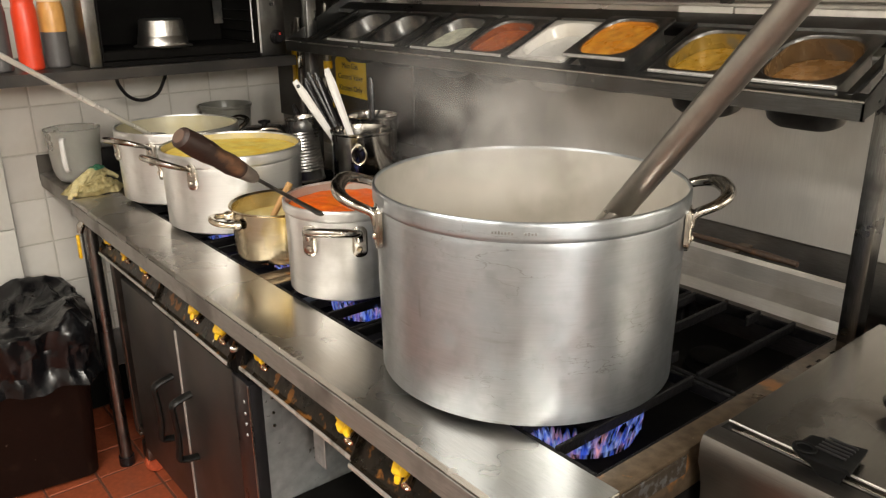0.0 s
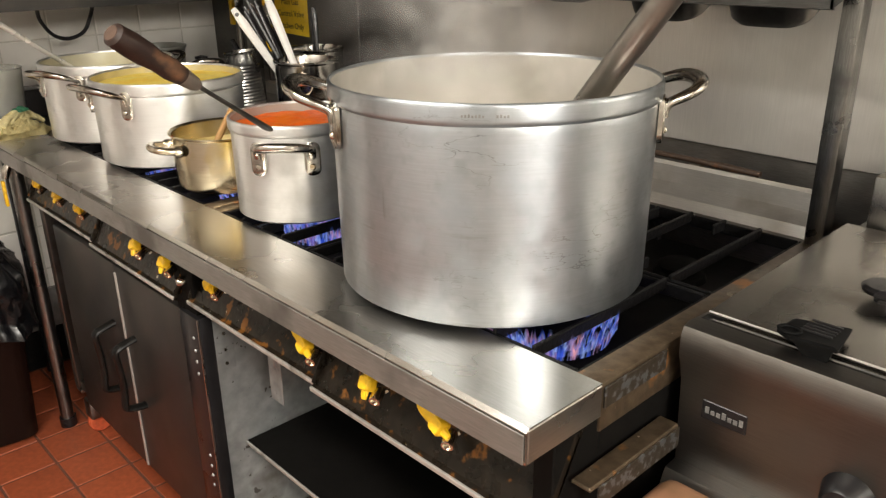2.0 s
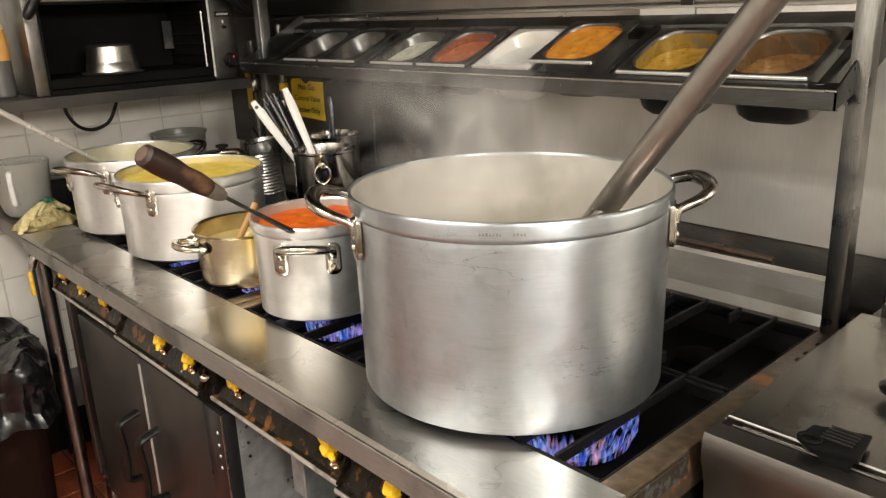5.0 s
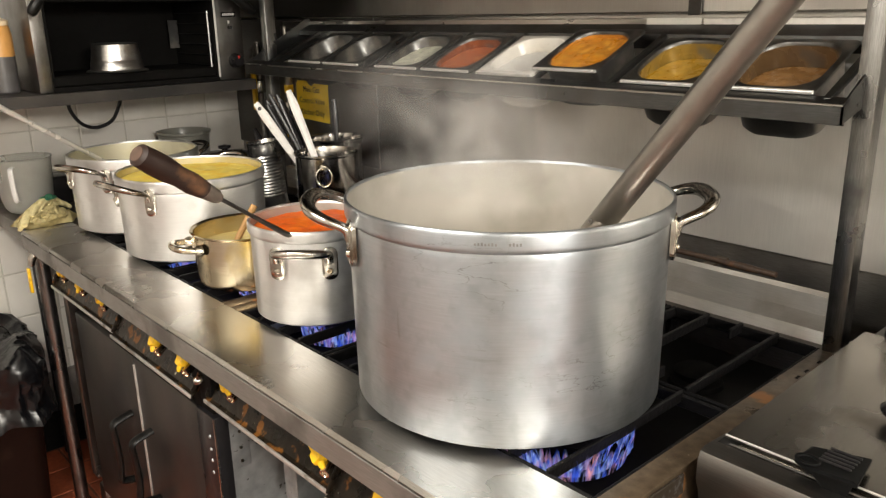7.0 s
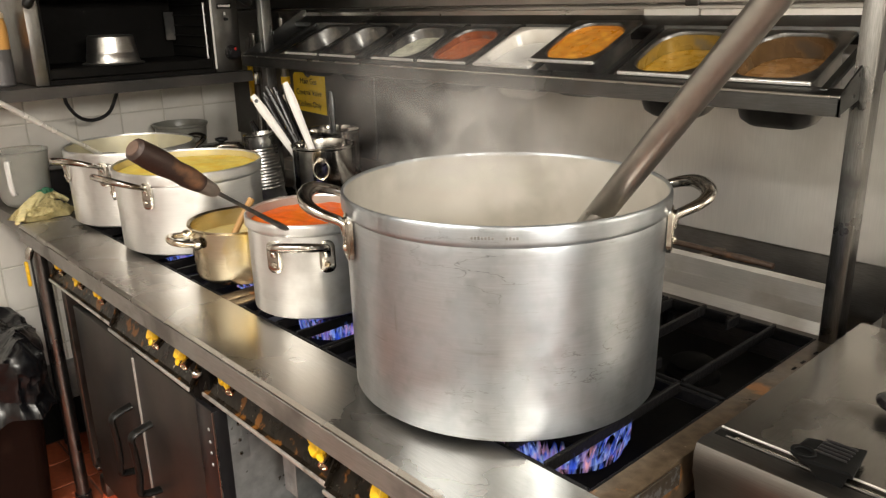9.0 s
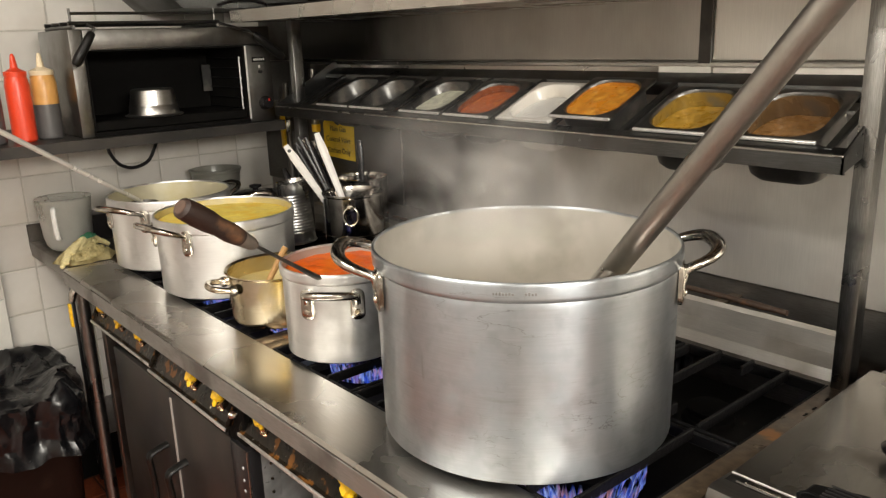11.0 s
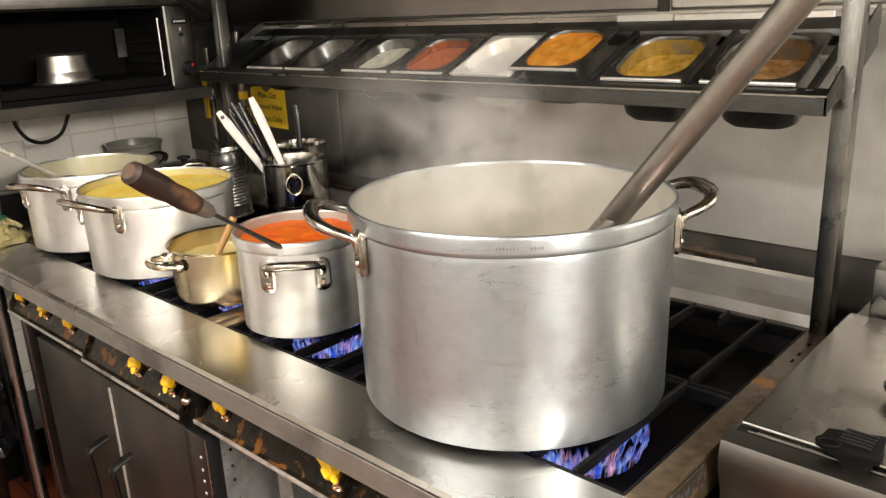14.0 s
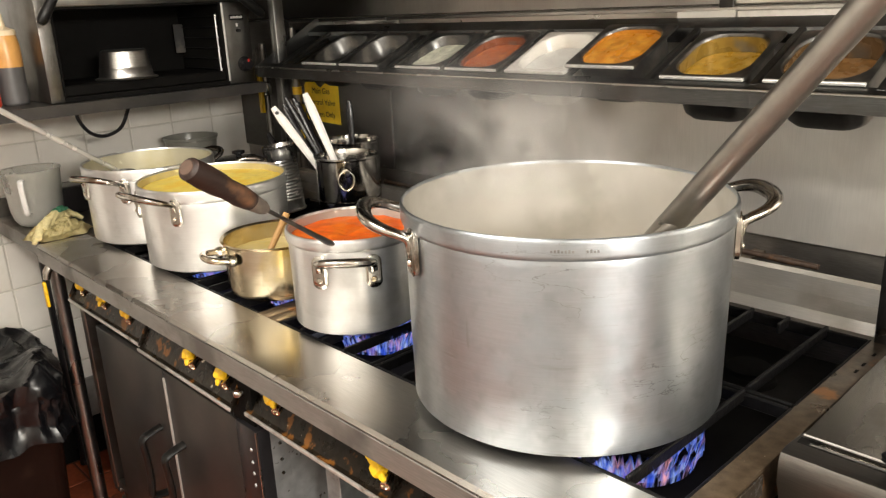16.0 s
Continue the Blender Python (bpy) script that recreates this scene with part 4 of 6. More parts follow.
def gastro_pan(y, depth, lift, white):
    m = pose(1.181, y, 1.3135, 0, -SL, 0) @ pose(PL, 0, 0.002 + lift, 0, 0, 0)
    p = thing("gastronorm_pan", m, "small white plastic gastronorm pan in the rack" if white else "small steel gastronorm pan in the sloping rack", "food pan", "pans in the rack")
    bm = BM()
    rings = []
    for hx, hy, r, z in ((PL, PW, 0.008, -0.004), (PL, PW, 0.008, 0.0), (PL - 0.002, PW - 0.002, 0.008, 0.0015), (PL - 0.011, PW - 0.010, 0.046, 0.001), (PL - 0.0135, PW - 0.0125, 0.046, -0.003), (PL - 0.017, PW - 0.015, 0.042, -depth + 0.01), (PL - 0.022, PW - 0.02, 0.03, -depth)):
        rings.append([(a, b, z) for a, b in rounded_rect(hx, hy, r, 7)])
    loft(bm, rings, False, True)
    outer = []
    for hx, hy, z in ((PL - 0.0105, PW - 0.0095, -0.002), (PL - 0.015, PW - 0.013, -depth + 0.01), (PL - 0.021, PW - 0.019, -depth - 0.001)):
        outer.append([(a, b, z) for a, b in rounded_rect(hx, hy, 0.034, 7)])
    loft(bm, outer, False, True)
    part("pan_shell", bm, TILE if white else PAN_STEEL, p, angle=40)
    bm = BM()
    box(bm, -PL - 0.0012, -PL + 0.004, -PW + 0.002, PW - 0.002, -0.003, 0.0022, 0.0008, 1)
    part("front_flange", bm, PAN_EDGE, p, "bright front flange")
    return p, m


PAN_EDGE = shader("bright_flange", (0.82, 0.8, 0.77), 0.35, 0.6, grain=60, bump=0.02, dark=0.9)
for y, depth, kind, lift in PANS:
    p, m = gastro_pan(y, depth, lift, kind == "white")
    if kind == "a":
        continue
    bm = BM()
    n1, n2 = 22, 22
    hx, hy = PL - 0.0145, PW - 0.0135
    g = []
    for i in range(n1 + 1):
        row = []
        for k in range(n2 + 1):
            u, v = 2 * i / n1 - 1, 2 * k / n2 - 1
            e = (abs(u) ** 3 + abs(v) ** 3) ** (1 / 3)
            f = max(abs(u), abs(v)) / max(e, 1e-6)
            a, b = u * hx * f, v * hy * f
            drop = {"orange": 0.004, "red": 0.012, "white": 0.014, "pale": 0.012, "yellow": 0.016, "brown": 0.022}[kind]
            slope = {"orange": 0.05, "red": 0.07, "white": 0.1, "pale": 0.08, "yellow": 0.12, "brown": 0.14}[kind]
            w = -drop - slope * (a + hx) + 0.0013 * noise.noise(Vector((a * 40 + y * 9, b * 40, 1))) + 0.0012 * noise.noise(Vector((a * 110, b * 110 + y, 2)))
            s = 1 + w / depth * 0.06
            row.append(bm.verts.new((a * s, b * s, w)))
        g.append(row)
    for i in range(n1):
        for k in range(n2):
            bm.faces.new((g[i][k], g[i + 1][k], g[i + 1][k + 1], g[i][k + 1]))
    if kind in SMEARS:
        sm = BM()
        loft(sm, [[(u, v, z) for u, v in rounded_rect(PL - 0.0143 - 0.0035 * q, PW - 0.0133 - 0.0025 * q, 0.045 - 0.004 * q, 7)] for q, z in ((0.0, -0.004), (0.3, -0.3 * depth), (0.7, -0.7 * depth))], False, False)
        part("food_smear", sm, SMEARS[kind], p, "wall smeared with sauce", angle=40)
    solo("pan_food", bm, FOODS[kind], m, FOOD_WORDS[kind] + " in a rack pan", "food", "rack pan contents", angle=80)

# folded ledge above the rack with its white strip
ledge = thing("wall_ledge", (0, 0, 0), "light folded steel ledge on the wall with a white label strip", "ledge")
part("ledge_strip", sheet(BM(), [(1.396, 1.394), (1.394, 1.4165), (1.428, 1.418)], 0.003, 0.5, 2.36), STEEL, ledge)
part("label_strip", box(BM(), 1.3905, 1.3935, 0.862, 0.982, 1.396, 1.4185, 0.001, 1), PAINT, ledge, "plain white strip")
part("label_strip", box(BM(), 1.3905, 1.3935, 0.57, 0.857, 1.398, 1.4175, 0.001, 1), PAN_EDGE, ledge, "pale steel strip")

# ---- grill oven on the wall shelf
shelf = solo("wall_shelf", sheet(BM(), [(0.0, 0.0), (0.0, 0.030), (0.52, 0.030)], 0.004, 0.0, 1.32), DOOR_STEEL, pose(1.225, 2.258, 1.221, 0, 0, 90), "dark steel wall shelf under the grill oven", "shelf")
DARKWIRE = shader("dark_wire", (0.12, 0.115, 0.11), 0.35, 1.0, grain=90, bump=0.1)
OV = shader("oven_steel", (0.17, 0.163, 0.152), 0.4, 1.0, grain=40, stretch=(1, 20, 1), bump=0.05, dark=0.82, blotch=8, spots=(0.12, 0.11, 0.095), amount=0.5)
oven = thing("grill_oven", (0.615, 2.285, 1.2525), "open-fronted steel grill oven with a black inside", "oven")
W, D, HT = 0.592, 0.29, 0.288
part("side_wall", box(BM(), 0.0, 0.035, 0.0, D, 0.0, HT, 0.003, 2), OV, oven)
part("control_box", box(BM(), 0.508, W, 0.0, D, 0.0, HT - 0.055, 0.003, 2), OV, oven)
part("top_band", box(BM(), 0.036, W, -0.002, D, HT - 0.054, HT, 0.003, 2), OV, oven)
part("back_wall", box(BM(), 0.036, 0.507, D - 0.02, D, 0.0, HT - 0.055, 0.001, 1), SOOT_SHADE, oven, "black inner wall")
part("inner_floor", box(BM(), 0.036, 0.507, 0.002, D - 0.021, 0.0, 0.012, 0.001, 1), SOOT_SHADE, oven, "black inner floor")
part("inner_lining", box(BM(), 0.036, 0.042, 0.004, D - 0.021, 0.013, HT - 0.056, 0.001, 1), SOOT_SHADE, oven)
part("inner_lining", box(BM(), 0.500, 0.507, 0.004, D - 0.021, 0.013, HT - 0.056, 0.001, 1), SOOT_SHADE, oven)
part("inner_lining", box(BM(), 0.043, 0.499, 0.004, D - 0.021, HT - 0.06, HT - 0.0555, 0.001, 1), SOOT_SHADE, oven)
part("edge_trim", box(BM(), 0.503, 0.509, -0.0035, -0.0005, 0.01, HT - 0.056, 0.001, 1), PAN_EDGE, oven, "bright upright trim")
part("heat_plate", box(BM(), 0.468, 0.4985, D - 0.05, D - 0.045, 0.09, 0.175, 0.001, 1), PAN_STEEL, oven, "small bright plate at the back")
bm = BM()
tube(bm, [(0.493, 0.02, 0.03), (0.493, 0.02, 0.2)], 0.0022, 6)
part("rack_guide", bm, PAN_EDGE, oven, "bright upright wire guide")
for k in range(6):
    bm = BM()
    tube(bm, [(0.493, 0.016, 0.045 + 0.03 * k), (0.496, 0.25, 0.045 + 0.03 * k)], 0.002, 6)
    rn = part("rack_runner", bm, IRON, oven)
    part("runner_stud", lathe(BM(), [(0.0, 0.003), (0.003, 0.001), (0.003, -0.002)], 8, pose(0.4925, 0.016, 0.045 + 0.03 * k, 90, 0, 0)), PAN_EDGE, rn, "bright stud")
part("badge", box(BM(), 0.526, 0.572, -0.003, -0.0005, 0.182, 0.196, 0.001, 1), SOOT_SHADE, oven, "small black badge plate")
for k in range(6):
    part("badge_bar", box(BM(), 0.530 + 0.0065 * k, 0.5345 + 0.0065 * k, -0.0042, -0.0031, 0.186, 0.192 + 0.001 * (k % 2), 0), PAN_EDGE, oven)
part("switch", lathe(BM(), [(0.0, 0.014), (0.004, 0.013), (0.005, 0.0)], 12, pose(0.549, -0.001, 0.152, 90, 0, 0)), BLACK, oven)
part("lamp_bar", box(BM(), 0.546, 0.552, -0.002, -0.0005, 0.163, 0.172, 0.0005, 1), PAN_EDGE, oven)
kn = part("knob", lathe(BM(), [(0.0, 0.026), (0.015, 0.026), (0.018, 0.02), (0.022, 0.004), (0.022, 0.0)], 24, pose(0.56, -0.001, 0.055, 90, 0, 0)), BLACK, oven, "black control knob")
part("marker", box(BM(), 0.557, 0.562, -0.029, -0.0265, 0.062, 0.07, 0.0005, 1), shader("red_marker", (0.6, 0.03, 0.02), 0.4), kn, "red marker")

# steel pan turned over inside the oven
dish = thing("steel_bowl", Matrix.Translation((0.848, 2.36, 1.293)) @ Matrix.Diagonal((1.13, 1.13, 1.0, 1)), "upturned bright steel bowl inside the oven", "bowl")
part("bowl_wall", lathe(BM(), [(0.072, 0.0), (0.074, 0.002), (0.072, 0.004), (0.064, 0.006), (0.0625, 0.012), (0.061, 0.028), (0.0595, 0.03), (0.059, 0.034), (0.054, 0.074), (0.05, 0.078), (0.0, 0.079)], 48), shader("bowl_steel", (0.55, 0.535, 0.51), 0.3, 1.0, grain=60, stretch=(1, 1, 20), bump=0.03), dish)
part("bowl_base", box(BM(), -0.17, 0.25, -0.055, 0.165, -0.028, -0.0005, 0.003, 1), SOOT_SHADE, dish, "dark wire tray under the bowl")

# wire grill rack with a black grip on top of the oven
rack = thing("grill_rack", (0.615, 2.285, 1.5405), "dark wire grill rack with a black grip on the oven", "grill rack")
for y in (0.0, 0.075, 0.15, 0.225):
    bm = BM()
    tube(bm, [(0.01, y + 0.02, 0.016), (0.44, y + 0.02, 0.016)], 0.005, 8)
    part("rack_wire", bm, DARKWIRE, rack)
for x in (0.02, 0.43):
    bm = BM()
    tube(bm, [(x, 0.01, 0.006), (x, 0.265, 0.006)], 0.006, 8)
    tube(bm, [(x, 0.03, 0.006), (x, 0.03, 0.055)], 0.0035, 8)
    part("rack_side", bm, DARKWIRE, rack)
bm = BM()
tube(bm, [(0.02, 0.03, 0.042), (0.43, 0.03, 0.042)], 0.004, 8)
part("rack_rail", bm, DARKWIRE, rack)
for p, q, e in (((0.06, 0.02, 0.012), (0.043, -0.085, 0.0), (-0.018, -0.085, -0.092)), ((0.44, 0.02, 0.012), (0.486, -0.085, -0.016), (0.59, -0.085, -0.096))):
    p, q, e = Vector(p), Vector(q), Vector(e)
    bm = BM()
    tube(bm, [p, p.lerp(q, 0.6), q, q.lerp(e, 0.15)], 0.004, 8)
    part("grip_rod", bm, DARKWIRE, rack)
    bm = BM()
    tube(bm, [q.lerp(e, t) for t in (0.1, 0.14, 0.3, 0.7, 0.92, 1.0)], [0.007, 0.0105, 0.0115, 0.0135, 0.013, 0.008], 14)
    part("grip", bm, STRAP, rack, "black plastic grip")

# dark duct on the wall above the oven
duct = thing("extract_duct", (0.0, 0.0, 0.0), "dark steel extract duct above the grill oven", "duct")
bm = BM()
loft(bm, [[(x, y, z) for x, y in ((xa, YW - 0.001), (xa, 2.4), (1.425, 2.4), (1.425, YW - 0.001))] for xa, z in ((0.99, 1.6), (0.9, 1.68), (0.7, 1.9), (0.7, 2.39))], True, True)
part("duct_box", bm, RACK_STEEL, duct)

# things at the end of the top shelf
sk = thing("frying_pan", (1.26, 2.12, 1.56), "steel frying pan lying on the top shelf", "pan")
part("pan_bowl", lathe(BM(), [(0.0, 0.0), (0.09, 0.0), (0.12, 0.03), (0.125, 0.04), (0.121, 0.04), (0.088, 0.004), (0.0, 0.004)], 40), PAN_STEEL, sk)
bm = BM()
tube(bm, curve_points([(-0.10, 0.05, 0.034), (-0.14, 0.07, 0.05), (-0.2, 0.09, 0.05), (-0.24, 0.11, 0.04)], 4), 0.008, 10, 0.6)
part("handle", bm, BLACK, sk, "black pan handle")

# black lead looped under the shelf
bm = BM()
tube(bm, curve_points([(0.745, 2.5, 1.221), (0.752, 2.52, 1.18), (0.785, 2.54, 1.135), (0.83, 2.55, 1.118), (0.875, 2.54, 1.135), (0.895, 2.52, 1.18), (0.902, 2.5, 1.221)], 8), 0.0055, 10)
solo("power_cable", bm, BLACK, (0, 0, 0), "black power cable looped under the wall shelf", "cable")

# sauce bottles
def bottle(x, y, r, colour_top, colour_low, split, label, cap):
    b = thing("sauce_bottle", pose(x, y, 1.2515, 0, 0, 30), label, "bottle", "sauce bottles")
    low = [(0.0, 0.0), (r - 0.004, 0.0), (r, 0.005), (r, split)]
    up = [(r, split), (r, 0.15), (r * 0.9, 0.168), (r * 0.86, 0.172), (r * 0.86, 0.175)]
    part("lower_body", lathe(BM(), low, 32), colour_low, b)
    part("upper_body", lathe(BM(), up, 32), colour_top, b)
    part("cap", lathe(BM(), [(r * 0.9, 0.173), (r * 0.92, 0.185), (r * 0.5, 0.191), (0.010, 0.195), (0.006, 0.225), (0.003, 0.232), (0.0, 0.232)], 28), cap, b, "pointed squeeze cap")


REDP = shader("red_plastic", (0.75, 0.06, 0.02), 0.35, 0, grain=40, bump=0.02, dark=0.95)
AMBERP = shader("amber_plastic", (0.62, 0.32, 0.09), 0.35, 0, grain=40, bump=0.02, dark=0.9)
GREYS = shader("dark_sauce_plastic", (0.09, 0.085, 0.085), 0.35, 0, grain=40, bump=0.02, dark=0.9)
CREAM = shader("cream_plastic", (0.75, 0.62, 0.42), 0.35, 0, grain=40, bump=0.02, dark=0.95)
bottle(0.492, 2.37, 0.031, REDP, REDP, 0.08, "red plastic squeeze bottle on the wall shelf", REDP)
bottle(0.562, 2.39, 0.034, AMBERP, GREYS, 0.095, "amber squeeze bottle half full of dark sauce", CREAM)
bottle(0.412, 2.36, 0.034, GREYS, GREYS, 0.09, "dark brown squeeze bottle on the wall shelf", GREYS)

# ---- side table, jug, gloves
table = thing("side_table", (0, 0, 0), "dull steel side table with an upstand and dark legs", "table")
part("table_top", box(BM(), 0.54, 1.24, 2.272, YW - 0.012, 0.842, 0.888, 0.003, 2), DARK_STEEL, table)
part("upstand", box(BM(), 0.54, 1.24, YW - 0.011, YW - 0.002, 0.86, 0.945, 0.002, 1), DARK_STEEL, table)
for x, y in ((0.645, YW - 0.05), (1.2, YW - 0.05)):
    bm = BM()
    tube(bm, [(x, y, 0.002), (x, y, 0.842)], 0.019, 14)
    part("leg", bm, BLACK, table, "dark round leg")
bm = BM()
tube(bm, [(0.562, 2.345, 0.002), (0.562, 2.345, 0.842)], 0.019, 16)
part("leg", bm, POST_STEEL, table, "bright round steel leg")
bm = BM()
tube(bm, [(0.562, 2.345, 0.0), (0.562, 2.345, 0.03)], 0.024, 16)
part("foot", bm, BLACK, table)
WHITE_GRIP = shader("white_grip_plastic", (0.82, 0.82, 0.8), 0.3, 0, grain=30, bump=0.02, dark=0.95)
MILKY = shader("milky_plastic", (0.86, 0.86, 0.82), 0.3, 0, grain=30, bump=0.02, dark=0.95, IOR=1.12, **{"Transmission Weight": 0.75})
jug = thing("plastic_tub", (0.615, 2.585, 0.889), "cloudy white translucent plastic tub on the side table", "tub")
part("tub_wall", lathe(BM(), [(0.0, 0.0), (0.046, 0.0), (0.055, 0.005), (0.064, 0.018), (0.071, 0.045), (0.0785, 0.155), (0.082, 0.16), (0.0805, 0.163), (0.076, 0.158), (0.069, 0.045), (0.061, 0.018), (0.05, 0.006), (0.0, 0.004)], 48), MILKY, jug)
bm = BM()
m = pose(0, 0, 0, 0, 0, 236)
tube(bm, [m @ p for p in curve_points([(0.074, 0, 0.14), (0.09, 0, 0.143), (0.097, 0, 0.13), (0.094, 0, 0.08), (0.086, 0, 0.05), (0.07, 0, 0.045)], 5)], 0.008, 10, 0.6)
part("grip", bm, WHITE_GRIP, jug, "opaque white grip")
# plain grey-green shape that fills the grey patch behind the far pot
tub = thing("grey_tub_shape", (1.157, 2.67, 0.889), "grey-green tub shape behind the pots", "tub")
part("tub_wall", lathe(BM(), [(0.0, 0.0), (0.065, 0.0), (0.072, 0.01), (0.086, 0.16), (0.091, 0.165), (0.091, 0.172), (0.086, 0.173), (0.082, 0.16), (0.068, 0.012), (0.0, 0.006)], 40), shader("grey_green_tone", (0.25, 0.245, 0.215), 0.35, 0, grain=30, bump=0.03, dark=0.9), tub)
bx = thing("black_tray", (0.72, 2.66, 0.889), "small black plastic tray behind the pot", "tray")
part("tray_body", box(BM(), -0.07, 0.07, -0.05, 0.05, 0.0, 0.085, 0.008, 3), BLACK, bx)


def crumple(cx, cy, sx, sy, z0, h, turn, seed):
    bm = BM()
    n = 40
    g = []
    m = pose(cx, cy, 0, 0, 0, turn)
    for i in range(n + 1):
        row = []
        for k in range(n + 1):
            u, v = 2 * i / n - 1, 2 * k / n - 1
            e = max(0.0, 1 - (abs(u) ** 2.4 + abs(v) ** 2.4))
            a = noise.noise(Vector((u * 2.2 + seed, v * 2.2, 0)))
            b = abs(noise.noise(Vector((u * 3 + seed, v * 9 + 2 * a, 4))))
            z = z0 + 0.004 + h * (e ** 0.5) * (0.55 + 0.5 * a + 0.45 * (1 - 2 * b))
            p = m @ Vector((u * sx * (1 + 0.25 * noise.noise(Vector((v * 2, seed, 1)))), v * sy * (1 + 0.3 * noise.noise(Vector((u * 2, seed, 5)))), 0))
            row.append(bm.verts.new((p.x, p.y, max(z, z0 + 0.003))))
        g.append(row)
    for i in range(n):
        for k in range(n):
            u, v = 2 * (i + 0.5) / n - 1, 2 * (k + 0.5) / n - 1
            if abs(u) ** 3 + abs(v) ** 3 < 1.05:
                bm.faces.new((g[i][k], g[i + 1][k], g[i + 1][k + 1], g[i][k + 1]))
    for v in [v for v in bm.verts if not v.link_faces]:
        bm.verts.remove(v)
    r = bmesh.ops.solidify(bm, geom=bm.faces[:], thickness=0.003)
    return bm


CLOTH = shader("yellow_rubber_cloth", (0.83, 0.72, 0.38), 0.6, 0, grain=90, bump=0.3, dark=0.85, blotch=30, spots=(0.5, 0.4, 0.16), amount=0.55)
gl = thing("cleaning_cloth", (0, 0, 0), "crumpled pale yellow cleaning cloth on the side table", "cloth")
part("cloth_base", crumple(0.605, 2.405, 0.085, 0.07, 0.889, 0.036, 20, 3.0), CLOTH, gl, angle=70)
fold_rng = random.Random(4)
for k in range(9):
    x, y = 0.55 + 0.013 * k, 2.345 + 0.012 * k
    tilt, lift = fold_rng.uniform(-0.03, 0.03), 0.905 + 0.034 * math.sin(math.pi * (k + 1) / 10)
    pts = [(x - 0.035, y - 0.02 + tilt, lift - 0.014), (x - 0.01, y + 0.005, lift + fold_rng.uniform(0, 0.008)), (x + 0.02, y + 0.035, lift + fold_rng.uniform(0, 0.01)), (x + 0.045, y + 0.06 - tilt, lift - 0.012)]
    q = fold_rng.uniform(0.009, 0.014)
    part("cloth_fold", tube(BM(), curve_points(pts, 4), [q * (0.55 + 0.45 * math.sin(math.pi * (i + 0.6) / 13.2)) for i in range(13)], 12, 0.75), CLOTH, gl, angle=70)
part("cloth_hem", crumple(0.60, 2.345, 0.06, 0.03, 0.9085, 0.02, 35, 9.0), CLOTH, gl, angle=70)
part("green_band", crumple(0.625, 2.425, 0.03, 0.012, 0.944, 0.012, 30, 5.0), shader("green_band", (0.1, 0.35, 0.2), 0.6), gl, "small green band", angle=70)

# ---- bin with its bag
BROWN = shader("brown_bin_plastic", (0.012, 0.0055, 0.004), 0.42, 0, grain=60, bump=0.05, dark=0.85, blotch=12, spots=(0.025, 0.013, 0.009), amount=0.6, specks=(0.2, 0.16, 0.12), speck_scale=40, speck_amount=0.76, **{"Specular IOR Level": 0.1})
BAG = shader("black_bin_bag", (0.005, 0.005, 0.006), 0.26, 0, grain=14, bump=0.12, deep=0.012, dark=0.8, rough_var=0.35)
bin_ = thing("waste_bin", pose(0.335, 2.52, 0, 0, 0, -8), "brown plastic waste bin lined with a black bag", "bin")
bm = BM()
rings = []
for hx, hy, z in ((0.15, 0.15, 0.0), (0.165, 0.165, 0.01), (0.19, 0.19, 0.49), (0.195, 0.195, 0.51), (0.186, 0.186, 0.51), (0.16, 0.16, 0.02)):
    rings.append([(a, b, z) for a, b in rounded_rect(hx, hy, 0.04, 6)])
loft(bm, rings, True, True)
part("bin_body", bm, BROWN, bin_)
bm = BM()
rings = []
base = []
for i in range(180):
    a = 2 * math.pi * i / 180
    k = (abs(math.cos(a)) ** 6 + abs(math.sin(a)) ** 6) ** (-1 / 6)
    base.append((k * math.cos(a), k * math.sin(a)))
levels = [(0.212, 0.352), (0.208, 0.372), (0.203, 0.39), (0.2, 0.405), (0.2, 0.42), (0.2, 0.435), (0.201, 0.45), (0.202, 0.465), (0.203, 0.48), (0.203, 0.495), (0.203, 0.51), (0.201, 0.522), (0.196, 0.532), (0.188, 0.537), (0.178, 0.538), (0.166, 0.535), (0.153, 0.53), (0.14, 0.524), (0.126, 0.517), (0.11, 0.509), (0.094, 0.502), (0.078, 0.496), (0.06, 0.491), (0.04, 0.488), (0.02, 0.486)]


def crease(q, f, seed):
    """A field of sharp ridges between flat facets."""
    return 1 - 2.4 * abs(noise.noise(q * f + Vector((seed, seed * 0.7, 0))))


for j, (s, z) in enumerate(levels):
    ring = []
    for i, (a, b) in enumerate(base):
        q = Vector((a * s, b * s, z))
        side = Vector((q.x, q.y, q.z * 0.4 if j < 12 else q.z))
        c1, c2, c3 = crease(side, 6.5, 3), crease(side, 14, 9), crease(q, 33, 5)
        if j < 12:
            w, dz = 0.006 * c1 + 0.011 * c2 + 0.006 * c3, 0.016 * noise.noise(q * 16)
        else:
            w, dz = 0.006 * c2, (0.03 * c1 + 0.016 * c2 + 0.003 * c3) * min(1, (j - 11) / 3)
        ring.append((a * (s + w), b * (s + w), z + dz))
    rings.append(ring)
loft(bm, rings, False, True)
part("bin_bag", bm, BAG, bin_, "crinkled glossy black bin bag", angle=28)

# white appliance at the edge of the room
wf = thing("white_cabinet", (-0.25, 2.715, 0.0), "white painted shallow cabinet behind the bin", "cabinet")
part("cabinet_body", box(BM(), 0.0, 0.686, 0.014, 0.062, 0.002, 1.19, 0.006, 2), PAINT, wf)
